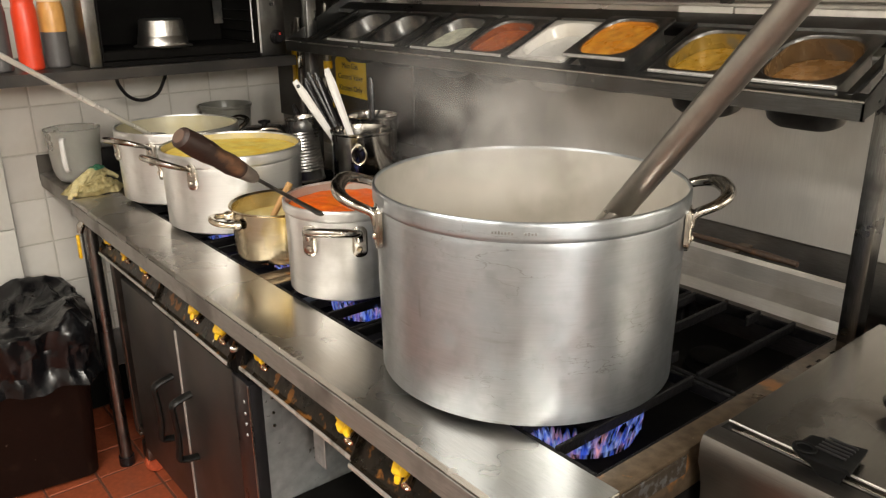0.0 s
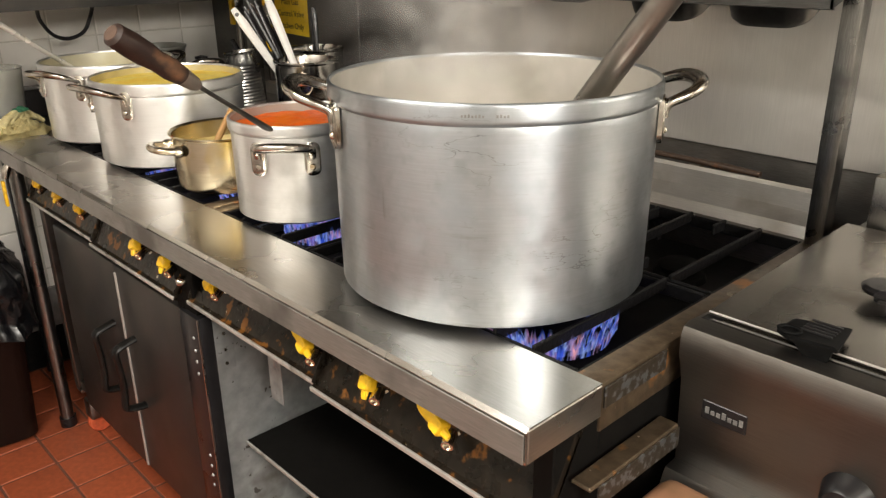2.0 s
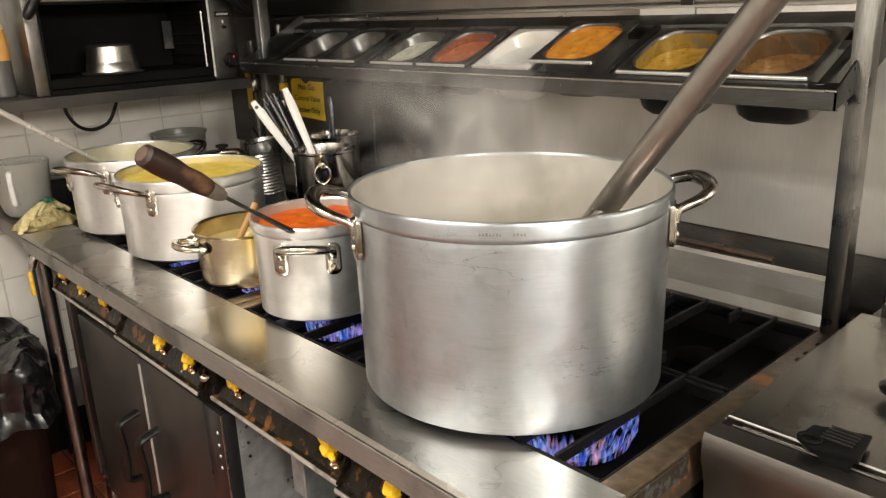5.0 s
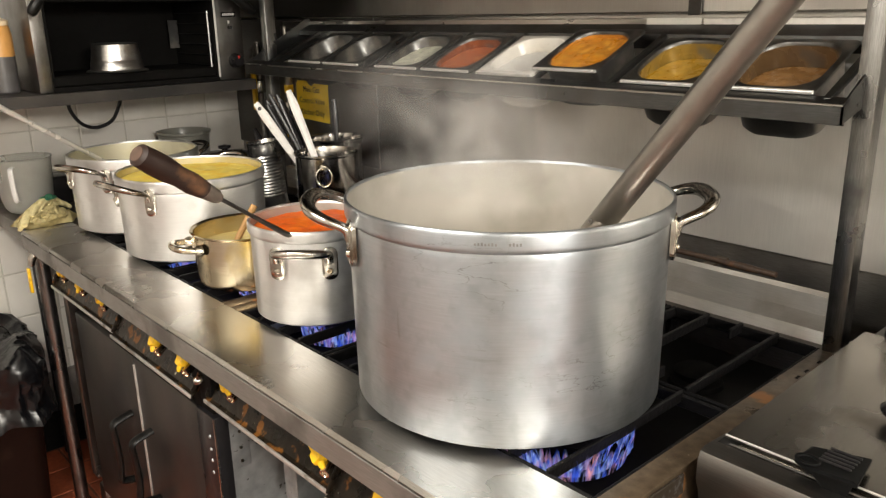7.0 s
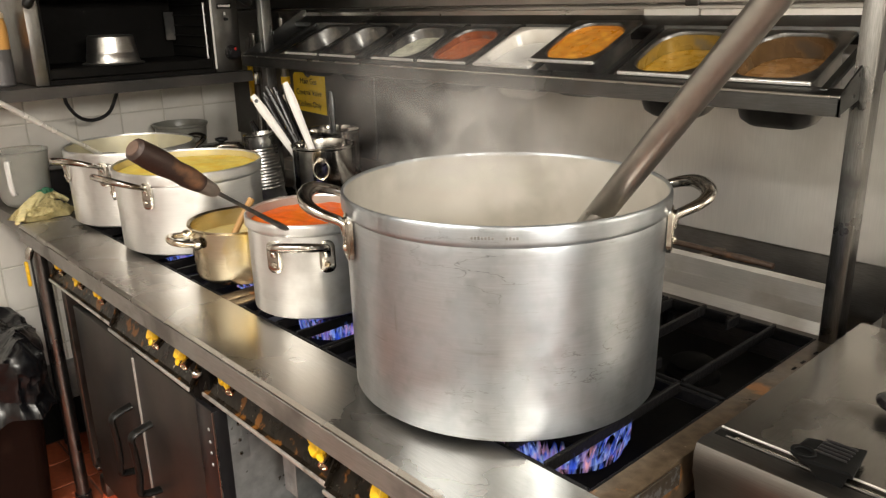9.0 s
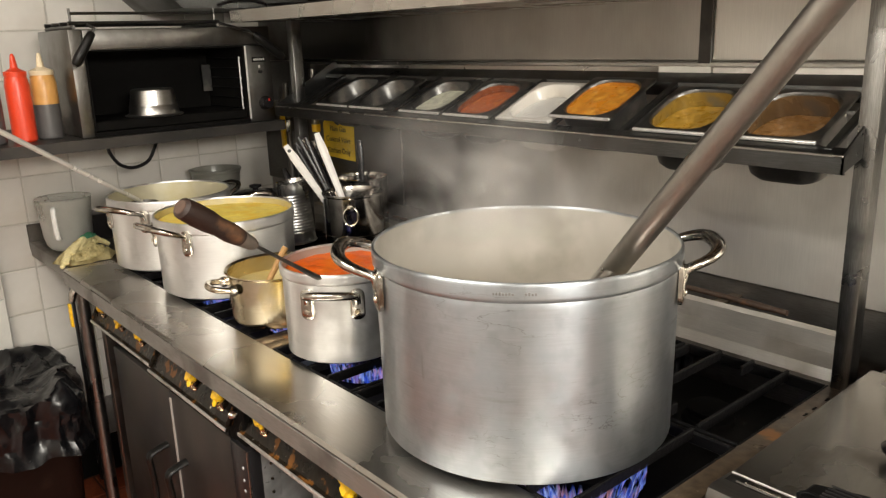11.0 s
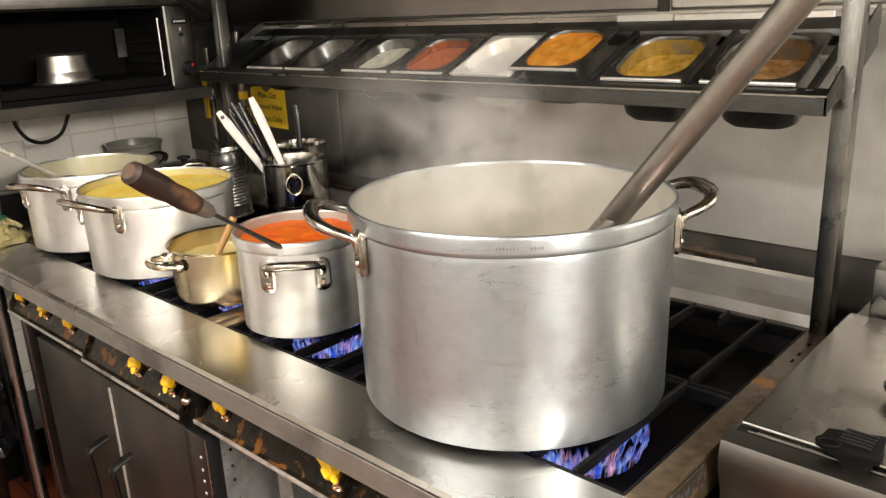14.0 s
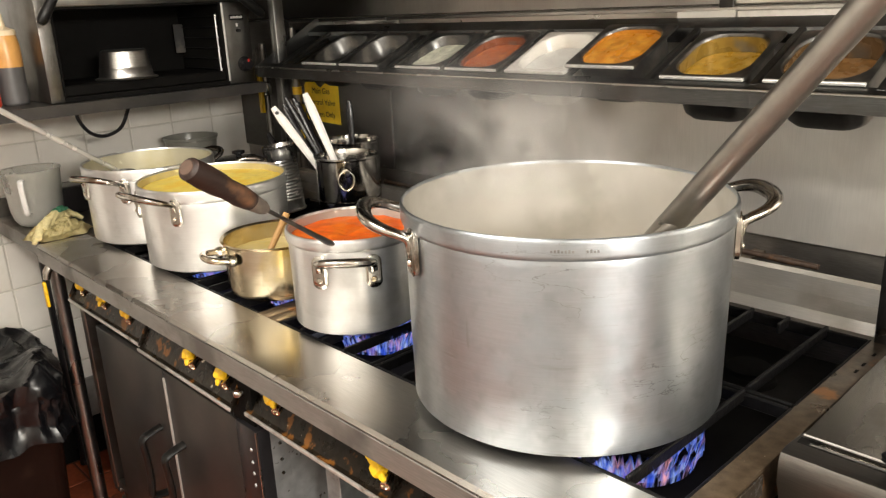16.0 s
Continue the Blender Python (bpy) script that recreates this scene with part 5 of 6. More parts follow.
for z0, z1 in ((0.04, 0.546), (0.55, 0.73), (0.734, 1.18)):
    part("drawer_front", box(BM(), 0.004, 0.682, 0.0, 0.013, z0, z1, 0.004, 2), PAINT, wf)

# ---- pots and tins behind
CUP = shader("dark_polished_steel", (0.55, 0.53, 0.5), 0.14, 1.0, grain=60, bump=0.02, dark=0.85, blotch=10, spots=(0.2, 0.18, 0.16), amount=0.5)


def canister(x, y, r, h, label, ring):
    c = thing("utensil_pot", pose(x, y, ZG, 0, 0, 0), label, "pot", "utensil pots")
    part("pot_wall", lathe(BM(), [(0.0, 0.0), (r * 0.9, 0.0), (r * 0.95, 0.006), (r * 0.96, h - 0.008), (r, h - 0.004), (r, h), (r - 0.003, h), (r * 0.93, h - 0.01), (r * 0.92, 0.006), (0.0, 0.004)], 48), CUP, c)
    part("pot_bead", lathe(BM(), [(r * 0.955, h * 0.42), (r * 0.98, h * 0.43), (r * 0.955, h * 0.44)], 48), CUP, c)
    if ring:
        m = pose(0, 0, 0, 0, 0, 231)
        bm = BM()
        lathe(bm, [(0.0, 0.009), (0.010, 0.007), (0.013, 0.0)], 20, m @ pose(r * 0.955, 0, h - 0.032, 0, 90, 0))
        part("ring_boss", bm, POLISHED, c, "round chrome boss")
        bm = BM()
        pts = [(r * 0.985 + 0.002, 0.019 * math.sin(2 * math.pi * k / 24), h - 0.052 + 0.024 * math.cos(2 * math.pi * k / 24)) for k in range(25)]
        tube(bm, [m @ Vector(q) for q in pts], 0.003, 8, cap=False)
        part("ring_handle", bm, POLISHED, c, "hanging chrome ring")
    return c


canister(1.112, 1.728, 0.082, 0.19, "dark polished steel pot holding utensils", True)
canister(1.25, 1.885, 0.078, 0.195, "polished steel pot behind the utensil pot", False)
tin = thing("food_tin", Matrix.Translation((1.105, 2.0, ZG + 0.0045)) @ Matrix.Rotation(radians(-6), 4, Vector((0.66, 0.74, 0))), "open ribbed steel food tin", "tin")
prof = [(0.0, 0.0), (0.044, 0.0), (0.046, 0.003), (0.043, 0.006)]
for k in range(14):
    z = 0.03 + 0.009 * k
    prof += [(0.0425, z), (0.0445, z + 0.0045)]
prof += [(0.0425, 0.168), (0.043, 0.18), (0.0455, 0.183), (0.0435, 0.185), (0.041, 0.18), (0.041, 0.01), (0.0, 0.006)]
part("tin_wall", lathe(BM(), prof, 40), shader("ribbed_tin", (0.72, 0.71, 0.69), 0.3, 1.0, grain=60, bump=0.03), tin)


def utensil(name, a, b, mat, label, w=0.011, hole=True, flat=0.3):
    a, b = Vector(a), Vector(b)
    d = (b - a).normalized()
    u = thing(name, a, label, "utensil", "utensils in the pot")
    pts = [d * k * (b - a).length / 8 for k in range(9)]
    rad = [w * 0.75, w * 0.7, w * 0.7, w * 0.75, w * 0.85, w * 0.95, w * 1.05, w * 1.1, w * 0.7]
    bm = BM()
    tube(bm, pts, rad, 10, flat, up=(-0.6, -0.75, 0.2))
    h = part("shaft", bm, mat, u)
    if hole:
        q = d * ((b - a).length - 0.018) + Vector((-0.6, -0.75, 0.25)).normalized() * (w * flat + 0.001)
        bm = BM()
        side = Vector((-0.6, -0.75, 0.25)).to_track_quat("Z", "Y").to_matrix().to_4x4()
        lathe(bm, [(0.0, 0.0008), (0.0045, 0.0008), (0.005, 0.0)], 14, Matrix.Translation(q) @ side)
        part("hang_hole", bm, BLACK, h, "dark hanging hole")


WHITEP = shader("white_nylon", (0.8, 0.78, 0.75), 0.35, 0, grain=40, bump=0.02, dark=0.95)
utensil("serving_spoon", (1.115, 1.735, 0.96), (1.012, 1.886, 1.222), WHITEP, "white-handled serving spoon in the utensil pot", 0.0105)
utensil("serving_spoon", (1.11, 1.70, 0.96), (1.10, 1.868, 1.248), WHITEP, "white-handled serving spoon in the utensil pot", 0.0105, False)
for k, (p, q) in enumerate((((1.10, 1.75, 0.96), (1.05, 1.895, 1.225)), ((1.11, 1.74, 0.96), (1.065, 1.888, 1.232)), ((1.10, 1.73, 0.96), (1.075, 1.884, 1.238)), ((1.12, 1.75, 0.96), (1.09, 1.89, 1.225)), ((1.12, 1.72, 0.96), (1.10, 1.875, 1.232)), ((1.105, 1.745, 0.96), (1.042, 1.882, 1.215)), ((1.115, 1.735, 0.96), (1.082, 1.878, 1.215)), ((1.11, 1.725, 0.96), (1.058, 1.894, 1.24)))):
    utensil("kitchen_tong", p, q, BLACK if k != 1 else CUP, "black-handled kitchen utensil in the pot", 0.0065, k % 2 == 0)
utensil("ladle", (1.25, 1.88, 0.97), (1.262, 1.90, 1.21), BLACK, "black-handled ladle in the steel pot", 0.009, False, 0.6)
utensil("ladle", (1.13, 1.99, 0.95), (1.13, 2.12, 1.12), BLACK, "black-handled spoon leaning in the tin", 0.009, False, 0.6)
lp = thing("lidded_pan", (1.04, 2.14, ZG), "dark pan with a black domed lid at the back", "pan")
part("pan_wall", lathe(BM(), [(0.0, 0.0), (0.09, 0.0), (0.1, 0.01), (0.1, 0.128)], 40), CUP, lp)
lid = part("lid", lathe(BM(), [(0.105, 0.126), (0.104, 0.134), (0.07, 0.146), (0.02, 0.151), (0.0, 0.151)], 40), BLACK, lp, "black domed lid")
part("lid_knob", lathe(BM(), [(0.008, 0.15), (0.008, 0.158), (0.018, 0.162), (0.018, 0.168), (0.0, 0.172)], 20), BLACK, lid)

# gas pipe and lever in the corner
gp = thing("gas_pipe", (0, 0, 0), "dark gas pipe with yellow valve levers in the corner", "gas pipe")
bm = BM()
tube(bm, [(1.4, 2.36, 0.95), (1.4, 2.36, 1.40)], 0.013, 14)
part("pipe", bm, DARK_STEEL, gp)
part("valve_lever", box(BM(), 1.37, 1.382, 2.535, 2.556, 1.12, 1.25, 0.003, 2), YELLOW, gp, "yellow valve lever")
part("pipe", tube(BM(), [(1.4, 2.55, 0.95), (1.4, 2.55, 1.35)], 0.011, 14), DARK_STEEL, gp)
part("tape_band", tube(BM(), [(1.4, 2.36, 1.045), (1.4, 2.36, 1.075)], 0.0155, 14), YELLOW, gp, "yellow band")
part("tape_band", tube(BM(), [(1.4, 2.36, 1.19), (1.4, 2.36, 1.215)], 0.0155, 14), YELLOW, gp, "yellow band")
for x, y, z in ((1.4, 2.36, 1.14), (1.4, 2.55, 1.2)):
    part("valve_body", lathe(BM(), [(0.0, 0.03), (0.02, 0.02), (0.022, 0.0), (0.02, -0.02), (0.0, -0.03)], 16, Matrix.Translation((x, y, z))), CUP, gp)

# yellow notice on the wall
SIGN = shader("yellow_paper", (0.78, 0.52, 0.02), 0.55, 0, grain=60, bump=0.05, dark=0.92)
INK = shader("black_ink", (0.02, 0.018, 0.015), 0.6, 0)
sg = thing("gas_notice", (XW - 0.0125, 2.265, 1.168), "yellow paper notice with black hand lettering on the wall", "sign")
bm = BM()
outline = [(-0.095, -0.068), (0.09, -0.062), (0.09, 0.05), (0.08, 0.06), (0.03, 0.062), (0.015, 0.05), (0.0, 0.045), (-0.018, 0.055), (-0.03, 0.062), (-0.095, 0.058)]
fr = [bm.verts.new((-0.0016, y, z)) for y, z in outline]
bk = [bm.verts.new((-0.0002, y, z)) for y, z in outline]
bm.faces.new(fr), bm.faces.new(bk[::-1])
for i in range(len(outline)):
    j = (i + 1) % len(outline)
    bm.faces.new((fr[i], fr[j], bk[j], bk[i]))
part("paper", bm, SIGN, sg)
for text, z in (("Main Gas", 0.026), ("Control Valve", -0.01), ("Kitchen Only", -0.048)):
    fc = bpy.data.curves.new("lettering", "FONT")
    fc.body, fc.size, fc.align_x, fc.extrude = text, 0.026, "CENTER", 0.0002
    tmp = new("tmp", fc)
    dg = bpy.context.evaluated_depsgraph_get()
    me = bpy.data.meshes.new_from_object(tmp.evaluated_get(dg))
    bpy.data.objects.remove(tmp)
    me.materials.clear()
    me.materials.append(INK)
    o = new("lettering", me)
    o.parent = sg
    o.matrix_basis = pose(-0.0022, 0.0, z, 90, 0, -90)

# ---- deep fat fryer beside the range
FRY = shader("fryer_steel", (0.2, 0.19, 0.178), 0.36, 1.0, grain=30, stretch=(40, 1, 40), bump=0.04, dark=0.86, blotch=6, spots=(0.18, 0.17, 0.155), amount=0.52, edge=0.3)
FRY_LID = shader("fryer_lid_steel", (0.36, 0.337, 0.308), 0.26, 1.0, grain=30, stretch=(1, 30, 1), bump=0.04, dark=0.86, blotch=6, spots=(0.2, 0.18, 0.16), amount=0.5)
fy0, fy1 = -0.16, 0.462
fryer = thing("deep_fryer", (0.77, 0.15, 0.0), "brushed steel deep fat fryer with closed lids beside the range", "fryer")
fa, fb = fy0 - 0.15, fy1 - 0.15
part("cabinet", box(BM(), 0.03, 0.64, fa, fb, 0.1, 0.75, 0.003, 2), FRY, fryer)
bm = BM()
sheet(bm, [(0.02, 0.735), (0.012, 0.86), (0.006, 0.885), (0.0, 0.90), (0.0, 0.925), (0.004, 0.934), (0.012, 0.9365), (0.06, 0.9325), (0.06, 0.92), (0.62, 0.92), (0.62, 0.75)][::-1], 0.003, fa, fb)
part("top_housing", bm, FRY, fryer, "rolled front edge and top")
bm = BM()
vs = [(0.02, 0.735), (0.012, 0.86), (0.003, 0.90), (0.003, 0.925), (0.012, 0.933), (0.62, 0.918), (0.62, 0.735)]
for yy in (fb - 0.003, fa):
    f1 = [bm.verts.new((x, yy, z)) for x, z in vs]
    f2 = [bm.verts.new((x, yy + 0.003, z)) for x, z in vs]
    bm.faces.new(f1), bm.faces.new(f2[::-1])
    for i in range(len(vs)):
        bm.faces.new((f1[i], f1[(i + 1) % len(vs)], f2[(i + 1) % len(vs)], f2[i]))
part("side_cheek", bm, FRY, fryer)
bm = BM()
sheet(bm, [(0.018, 0.1), (-0.012, 0.11), (-0.012, 0.72), (-0.004, 0.735), (0.02, 0.737)][::-1], 0.004, fa + 0.004, fb)
dr = part("door", bm, FRY, fryer, "proud lower door with a rolled top")
for a, b in ((0.03, fb - 0.008), (fa + 0.02, 0.026)):
    bm = BM()
    sheet(bm, [(0.052, 0.937), (0.045, 0.941), (0.045, 0.944), (0.42, 0.951), (0.47, 0.951)], 0.002, a, b)
    sheet(bm, [(0.037, 0.9355), (0.037, 0.938), (0.06, 0.939)], 0.0015, a + 0.01, b - 0.02)
    ld = part("lid", bm, FRY_LID, fryer, "flat steel fryer lid")
    bm = BM()
    box(bm, 0.0442, 0.0462, a, b, 0.9425, 0.9448, 0.0005, 1)
    part("lid_edge", bm, LIP_STEEL, ld, "bright cut edge")
    part("hinge_wire", tube(BM(), [(0.034, a + 0.02, 0.9405), (0.034, b - 0.012, 0.9405)], 0.0013, 8), PAN_STEEL, ld, "thin steel wire")
    part("lid_knob", lathe(BM(), [(0.012, 0.0), (0.012, 0.009), (0.027, 0.013), (0.029, 0.018), (0.024, 0.022), (0.0, 0.0235)], 28, pose(0.215, 0.163 if a > 0 else -0.1, 0.947, 0, 0, 0)), BLACK, ld, "black lid knob")
bm = BM()
# the channel isn't cut in; a black strip lies along its place
part("front_channel", box(BM(), 0.014, 0.05, fa + 0.004, fb - 0.004, 0.9325, 0.9378, 0.001, 1), STRAP, fryer, "dark strip in place of the channel before the lids")
part("rear_housing", box(BM(), 0.478, 0.62, fa, 0.28, 0.921, 1.03, 0.004, 2), FRY_LID, fryer, "raised rear control housing")
bm = BM()
tube(bm, curve_points([(0.475, 0.22, 0.995), (0.47, 0.235, 0.995), (0.466, 0.24, 0.985), (0.466, 0.24, 0.965), (0.47, 0.235, 0.955), (0.47, 0.1, 0.955), (0.466, 0.09, 0.965), (0.466, 0.09, 0.985), (0.47, 0.1, 0.995), (0.475, 0.22, 0.995)], 4), 0.0035, 8)
part("clasp", bm, POLISHED, fryer, "chrome wire clasp")
PAINT_MARK = shader("grey_badge_print", (0.16, 0.155, 0.15), 0.5)
pl = part("badge", box(BM(), 0.0085, 0.0125, 0.224, 0.281, 0.820, 0.846, 0.001, 1), BLACK, fryer, "black badge plate")
for k in range(7):
    part("badge_bar", box(BM(), 0.0079, 0.0084, 0.2275 + 0.0072 * k, 0.2325 + 0.0072 * k, 0.8295, 0.8355 + 0.003 * (k % 3 == 0), 0.0), PAINT_MARK, pl)
kb = part("knob", lathe(BM(), [(0.0, 0.03), (0.018, 0.03), (0.022, 0.026), (0.028, 0.004), (0.03, 0.0)], 28, pose(0.014, 0.105, 0.80, 0, -90, 0)), BLACK, fryer, "black thermostat knob")
part("knob_lamp", lathe(BM(), [(0.0, 0.032), (0.007, 0.031), (0.008, 0.03)], 14, pose(0.014, 0.105, 0.80, 0, -90, 0)), shader("amber_lens", (0.8, 0.25, 0.06), 0.3), kb, "amber lens")
GRIP = shader("matt_black_grip", (0.004, 0.004, 0.004), 0.5, 0.0, grain=70, bump=0.1, dark=0.6, **{"Specular IOR Level": 0.1})
# basket grip over the lid edge
bg = thing("basket_grip", Matrix.Translation((0.795, 0.352, 0.945)) @ Matrix.Diagonal((0.85, 0.9, 0.6, 1)), "black plastic fryer basket grip over the lid edge", "basket grip")
bm = BM()
loft(bm, [[(x, y, z) for x, y in q] for q, z in (([(-0.008, -0.008), (0.0, -0.062), (0.075, -0.052), (0.052, 0.012), (0.006, 0.014)], 0.014), ([(-0.008, -0.008), (0.0, -0.062), (0.075, -0.052), (0.052, 0.012), (0.006, 0.014)], 0.02), ([(-0.004, -0.008), (0.003, -0.056), (0.07, -0.048), (0.05, 0.008), (0.008, 0.011)], 0.023))], True, True)
part("grip_plate", bm, GRIP, bg)
bm = BM()
loft(bm, [[(x, y, z) for x, y in q] for q, z in (([(0.0, -0.03), (0.0, -0.05), (0.06, -0.04), (0.04, -0.005)], -0.022), ([(-0.004, -0.01), (0.002, -0.056), (0.07, -0.048), (0.05, 0.004)], 0.014))], True, True)
part("grip_web", bm, GRIP, bg)
part("grip_ring", tube(BM(), [(0.010 + 0.011 * math.cos(2 * math.pi * k / 20), 0.0 + 0.013 * math.sin(2 * math.pi * k / 20), 0.025) for k in range(21)], 0.0028, 8, cap=False), GRIP, bg)
for k in range(5):
    part("grip_rib", box(BM(), 0.022 + 0.009 * k, 0.0255 + 0.009 * k, -0.046, -0.008, 0.0222, 0.0262, 0.0008, 1), BLACK, bg)
GRIMY = shader("grimy_pale_sheet", (0.11, 0.112, 0.115), 0.5, 0.4, grain=40, bump=0.3, dark=0.7, blotch=90, spots=(0.04, 0.03, 0.02), amount=0.42, edge=0.06)
# tan oil can and greasy ledges in the gap
can = thing("oil_can", (0.70, 0.415, 0.0), "tan plastic oil can standing in the gap", "oil can")
part("can_body", box(BM(), -0.05, 0.045, -0.05, 0.034, 0.002, 0.752, 0.02, 3), shader("tan_plastic", (0.3, 0.16, 0.085), 0.5, grain=30, bump=0.05, blotch=8, spots=(0.4, 0.2, 0.12), amount=0.5), can)
part("side_ledge", box(BM(), 0.585, 0.768, 0.452, 0.4795, 0.80, 0.806, 0.002, 1), RUST, range_near, "crusted side ledge")
part("side_strip", box(BM(), 0.6, 0.768, 0.450, 0.4535, 0.774, 0.802, 0.001, 1), GRIMY, range_near, "scraped pale side strip")
part("side_strip", box(BM(), 0.64, 0.768, 0.4775, 0.4805, 0.872, 0.9, 0.001, 1), GRIMY, range_near, "scraped side of the rim")

# ---- tools in the pots
pole = thing("stirring_paddle", (0.7855, 0.668, 1.13), "long thick steel paddle handle leaning in the stock pot", "paddle")
d = Vector((-0.09, -0.636, 0.766)).normalized()
PADDLE = shader("paddle_steel", (0.36, 0.34, 0.31), 0.34, 0.95, grain=60, bump=0.02, dark=0.9, blotch=14, spots=(0.27, 0.245, 0.215), amount=0.5, edge=0.3)
bm = BM()
tube(bm, [d * s for s in (0.02, 0.1, 0.3, 0.5, 0.7, 0.72)], [0.0165, 0.0165, 0.0165, 0.0168, 0.0165, 0.012], 24)
part("handle", bm, PADDLE, pole)
bm = BM()
e = Vector((-0.7, -0.5, -0.3)).normalized()
tube(bm, [d * -0.05 + e * 0.006, d * 0.03 + e * 0.008, d * 0.075 + e * 0.009, d * 0.09 + e * 0.006], [0.014, 0.015, 0.0125, 0.006], 16)
part("blade_neck", bm, PADDLE, pole, "folded neck of the blade")
bm = BM()
loft(bm, [[(a, b, z) for a, b in rounded_rect(0.05, 0.003, 0.0025, 3)] for z in (-0.02, 0.01)], True, True, pose(0, 0.02, -0.015, 20, 0, 0))
part("blade", bm, PADDLE, pole)

BRIGHT_ROD = shader("bright_rod_steel", (0.95, 0.94, 0.92), 0.25, 0.25, grain=60, bump=0.0, dark=0.97)
rodt = thing("long_ladle", (0.686, 2.172, 1.095), "thin steel ladle rod leaning in a pot", "ladle")
rd = Vector((0.427 - 0.686, 1.90 - 2.172, 1.264 - 1.095)).normalized()
bm = BM()
tube(bm, [rd * s for s in (-0.06, 0.1, 0.3, 0.5, 0.66)], 0.006, 14)
part("rod", bm, BRIGHT_ROD, rodt)
part("ladle_bowl", lathe(BM(), [(0.0, -0.03), (0.03, -0.022), (0.042, 0.0), (0.04, 0.0), (0.028, -0.02), (0.0, -0.027)], 28, Matrix.Translation(rd * -0.07 + Vector((0, 0, 0.0)))), PAN_STEEL, rodt)

WOOD = shader("dark_worn_wood", (0.026, 0.012, 0.008), 0.55, 0, grain=30, stretch=(6, 6, 40), bump=0.2, dark=0.55, blotch=20, spots=(0.16, 0.075, 0.035), amount=0.6)
WOOD2 = shader("stained_spoon_wood", (0.5, 0.28, 0.1), 0.55, 0, grain=30, stretch=(6, 6, 40), bump=0.2, dark=0.75)
sp0, sp1 = Vector((0.405, 1.124, 1.2605)), Vector((0.70, 1.1825, 1.0545))
sd = (sp1 - sp0).normalized()
sl = (sp1 - sp0).length
turner = thing("turner", sp0, "cooking turner with a dark worn wooden handle", "turner")
bm = BM()
tube(bm, [sd * s for s in (0.0, 0.004, 0.03, 0.055, 0.075, 0.1, 0.122)], [0.014, 0.0195, 0.0215, 0.021, 0.018, 0.0195, 0.0165], 18, 0.85)
part("handle", bm, WOOD, turner, "dark worn wooden handle")
bm = BM()
tube(bm, [sd * s for s in (0.0, -0.0008)], [0.0128, 0.0125], 18, 0.85)
part("end_cap", bm, shader("worn_wood_end", (0.08, 0.045, 0.03), 0.6, grain=60, bump=0.1), turner, "pale worn butt")
bm = BM()
tube(bm, [sd * s for s in (0.121, 0.127, 0.147, 0.155)], [0.0165, 0.0155, 0.013, 0.009], 18, 0.85)
part("ferrule", bm, shader("pale_worn_ferrule", (0.21, 0.175, 0.145), 0.4, 0.4, grain=60, bump=0.1), turner, "pale worn ferrule")
bm = BM()
tube(bm, [sd * s for s in (0.152, 0.2, 0.25, sl)], [0.0068, 0.0065, 0.008, 0.014], 12, 0.45)
part("shank", bm, PAN_STEEL, turner, "dark steel shank")
bm = BM()
tube(bm, [Vector((0.672, 1.42, 0.99)), Vector((0.694, 1.42, 1.025)), Vector((0.733, 1.42, 1.08))], [0.006, 0.0065, 0.007], 10)
solo("wooden_spoon", bm, WOOD2, (0, 0, 0), "stained wooden spoon standing in the small pan", "spoon")

# yellow gas cock beside the table leg
gc = thing("gas_cock", (0.525, 2.305, 0.8), "brass gas cock with a hanging yellow lever", "gas cock")
part("cock_body", tube(BM(), [(0.02, 0, 0.04), (0.005, 0, 0.02), (0.0, 0, 0.0)], [0.01, 0.012, 0.009], 12), CAST_HANDLE, gc)
part("lever", box(BM(), -0.012, -0.004, -0.008, 0.008, -0.075, -0.005, 0.003, 2), YELLOW, gc, "yellow lever")
STAMP = shader('stamped_grey', (0.33, 0.33, 0.33), 0.5, 0.9)
# worn maker's marks on the rim of the large pot
for k in range(11):
    a = radians(214 + 1.0 * k + (3 if k > 6 else 0))
    part("stamped_mark", box(BM(), -0.0004, 0.0006, -0.0012, 0.0012, -0.0014, 0.0014 + 0.0006 * (k % 3), 0, m=pose(0.2288 * math.cos(a), 0.2288 * math.sin(a), 0.272, 0, 0, math.degrees(a))), STAMP, big)
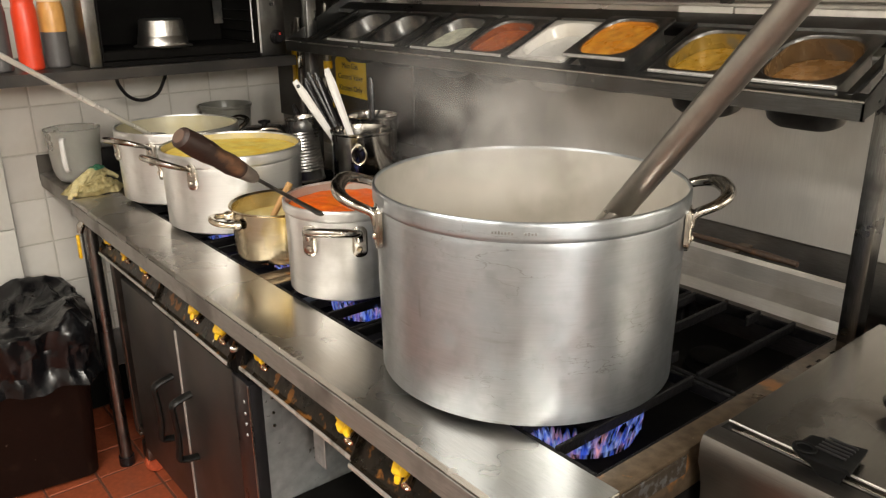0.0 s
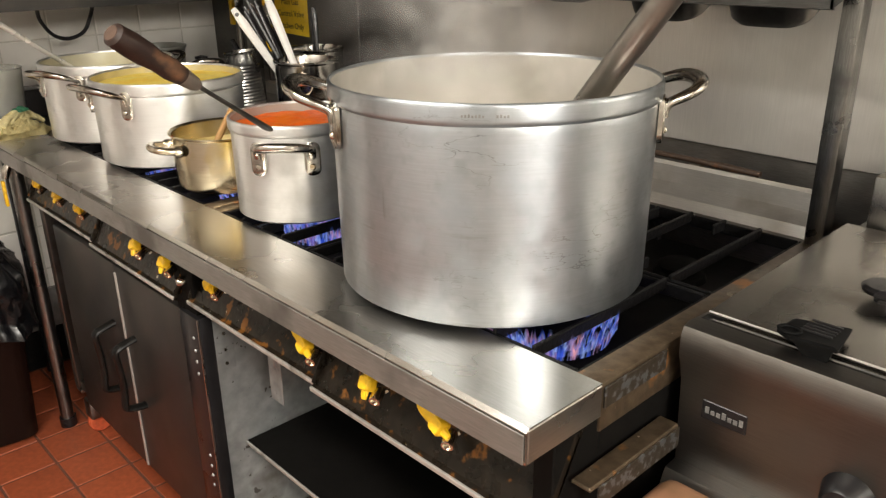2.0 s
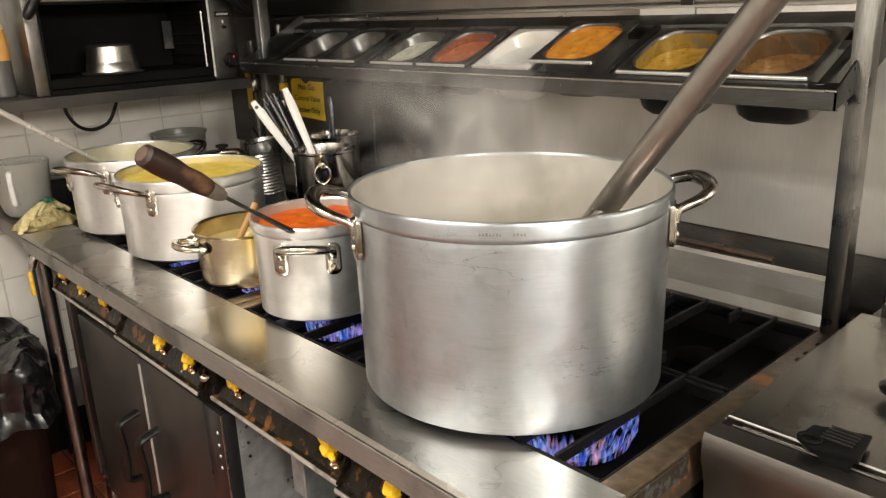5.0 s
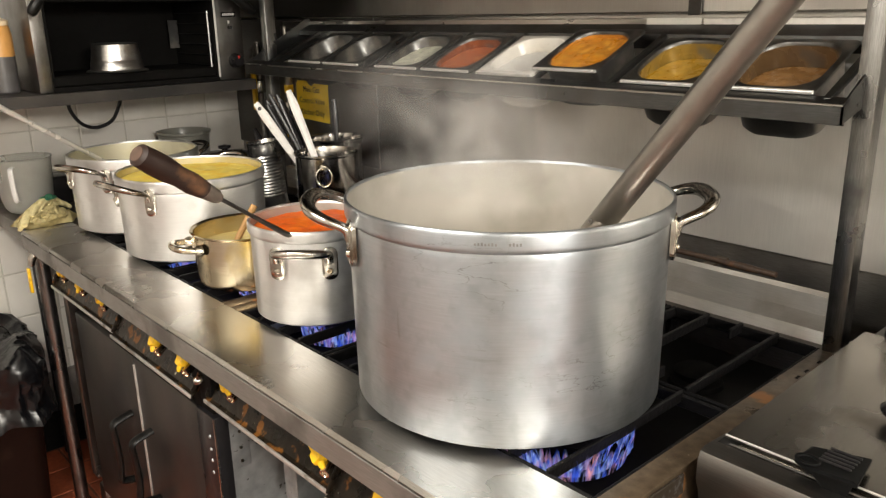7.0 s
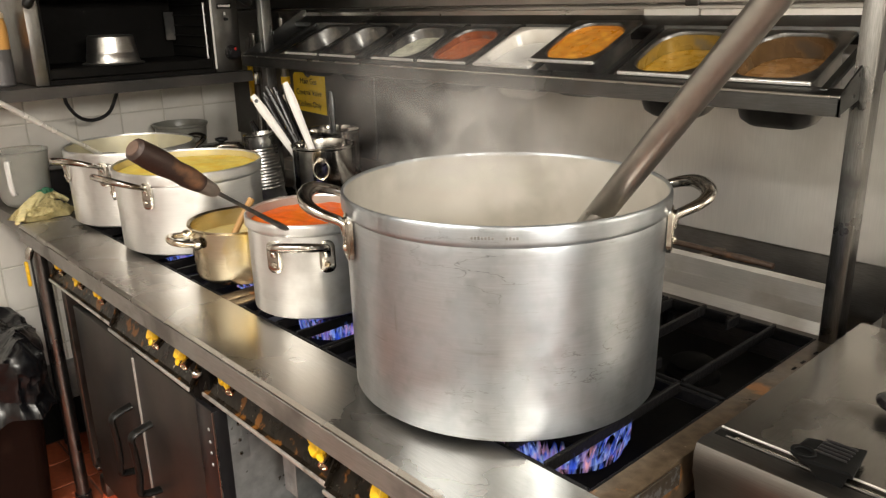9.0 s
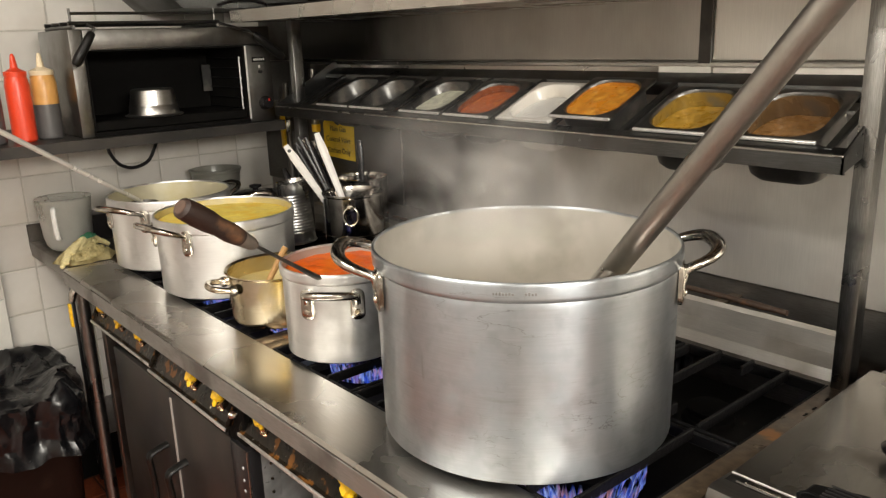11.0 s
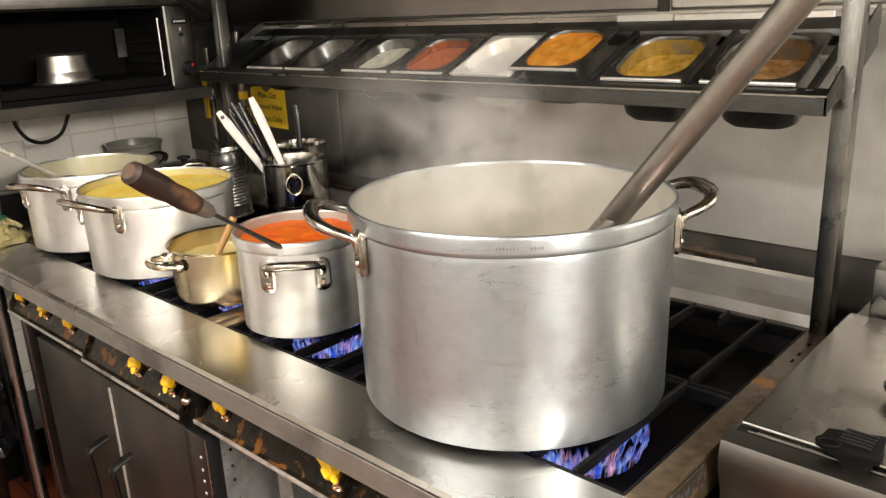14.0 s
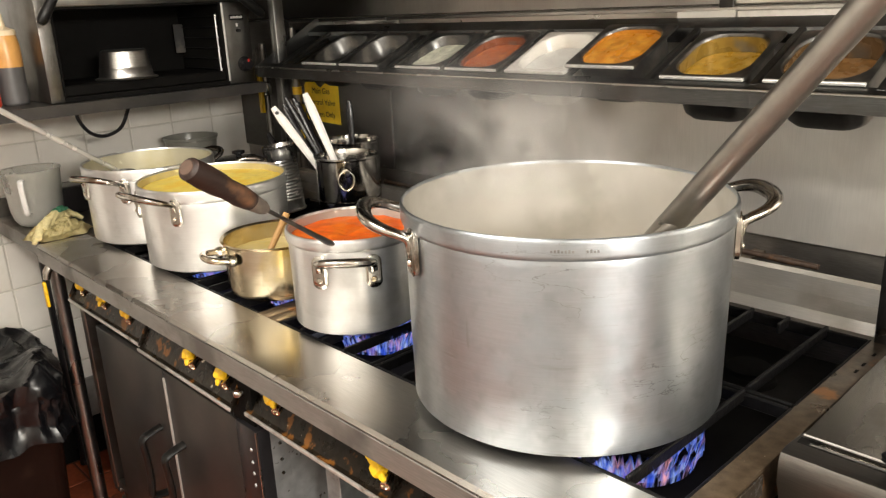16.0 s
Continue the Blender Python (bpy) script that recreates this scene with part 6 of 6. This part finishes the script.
# ---- steam over the large pot
def steam_material():
    m = bpy.data.materials.new("thin_steam")
    m.use_nodes = True
    nt = m.node_tree
    nt.nodes.remove(nt.nodes["Principled BSDF"])
    tc = nt.nodes.new("ShaderNodeTexCoord")
    sep = nt.nodes.new("ShaderNodeSeparateXYZ")
    nt.links.new(tc.outputs["UV"], sep.inputs[0])

    def calc(op, a, b):
        n = nt.nodes.new("ShaderNodeMath")
        n.operation, n.use_clamp = op, True
        for s, v in zip(n.inputs, (a, b)):
            if isinstance(v, float):
                s.default_value = v
            else:
                nt.links.new(v, s)
        return n.outputs[0]

    u, v = sep.outputs[0], sep.outputs[1]
    side = calc("MULTIPLY", calc("MULTIPLY", u, calc("SUBTRACT", 1.0, u)), 4.0)
    side = calc("POWER", side, 1.6)
    rise = calc("MULTIPLY", calc("POWER", calc("SUBTRACT", 1.0, v), 1.5), calc("MULTIPLY", v, 3.6))
    nz = nt.nodes.new("ShaderNodeTexNoise")
    nz.inputs["Scale"].default_value, nz.inputs["Detail"].default_value, nz.inputs["Distortion"].default_value = 7.0, 4.0, 0.8
    nt.links.new(tc.outputs["Object"], nz.inputs["Vector"])
    mr = nt.nodes.new("ShaderNodeMapRange")
    mr.inputs["From Min"].default_value, mr.inputs["From Max"].default_value = 0.34, 0.72
    nt.links.new(nz.outputs["Fac"], mr.inputs["Value"])
    a = calc("MULTIPLY", calc("MULTIPLY", side, rise), mr.outputs["Result"])
    a = calc("MULTIPLY", a, 0.64)
    d, tl, tr = nt.nodes.new("ShaderNodeBsdfDiffuse"), nt.nodes.new("ShaderNodeBsdfTranslucent"), nt.nodes.new("ShaderNodeBsdfTransparent")
    for s in (d, tl):
        s.inputs[0].default_value = (0.42, 0.41, 0.4, 1)
    mx, mz = nt.nodes.new("ShaderNodeAddShader"), nt.nodes.new("ShaderNodeMixShader")
    nt.links.new(d.outputs[0], mx.inputs[0]), nt.links.new(tl.outputs[0], mx.inputs[1])
    nt.links.new(a, mz.inputs[0])
    nt.links.new(tr.outputs[0], mz.inputs[1]), nt.links.new(mx.outputs[0], mz.inputs[2])
    nt.links.new(mz.outputs[0], nt.nodes["Material Output"].inputs[0])
    return m


STEAM = steam_material()
bm = BM()
uv = bm.loops.layers.uv.new("UVMap")
for j in range(4):
    ang = radians(-50 + 14 * (j - 1.5))
    ca, sa = math.cos(ang), math.sin(ang)
    cx, cy = 0.79 + 0.035 * j, 0.92 + 0.03 * math.sin(2.4 * j)
    n, wide, tall, z0 = 18, 0.42, 0.24 + 0.03 * (j % 3), 1.15
    g = []
    for i in range(n + 1):
        row = []
        for k in range(n + 1):
            u, v = i / n, k / n
            w = (u - 0.5) * wide * (0.8 + 0.7 * v)
            b = 0.03 * noise.noise(Vector((u * 1.5 + j, v * 1.5, j))) * (0.3 + v)
            x, y = cx + w * ca - b * sa + 0.03 * v, cy + w * sa + b * ca + 0.07 * v * v
            row.append((bm.verts.new((x, y, z0 + tall * v)), u, v))
        g.append(row)
    for i in range(n):
        for k in range(n):
            q = (g[i][k], g[i + 1][k], g[i + 1][k + 1], g[i][k + 1])
            f = bm.faces.new([p[0] for p in q])
            for lp_, p in zip(f.loops, q):
                lp_[uv].uv = (p[1], p[2])
steam = solo("steam", bm, STEAM, (0, 0, 0), "thin white steam rising from the large stock pot", "steam", kind="stuff", angle=80)
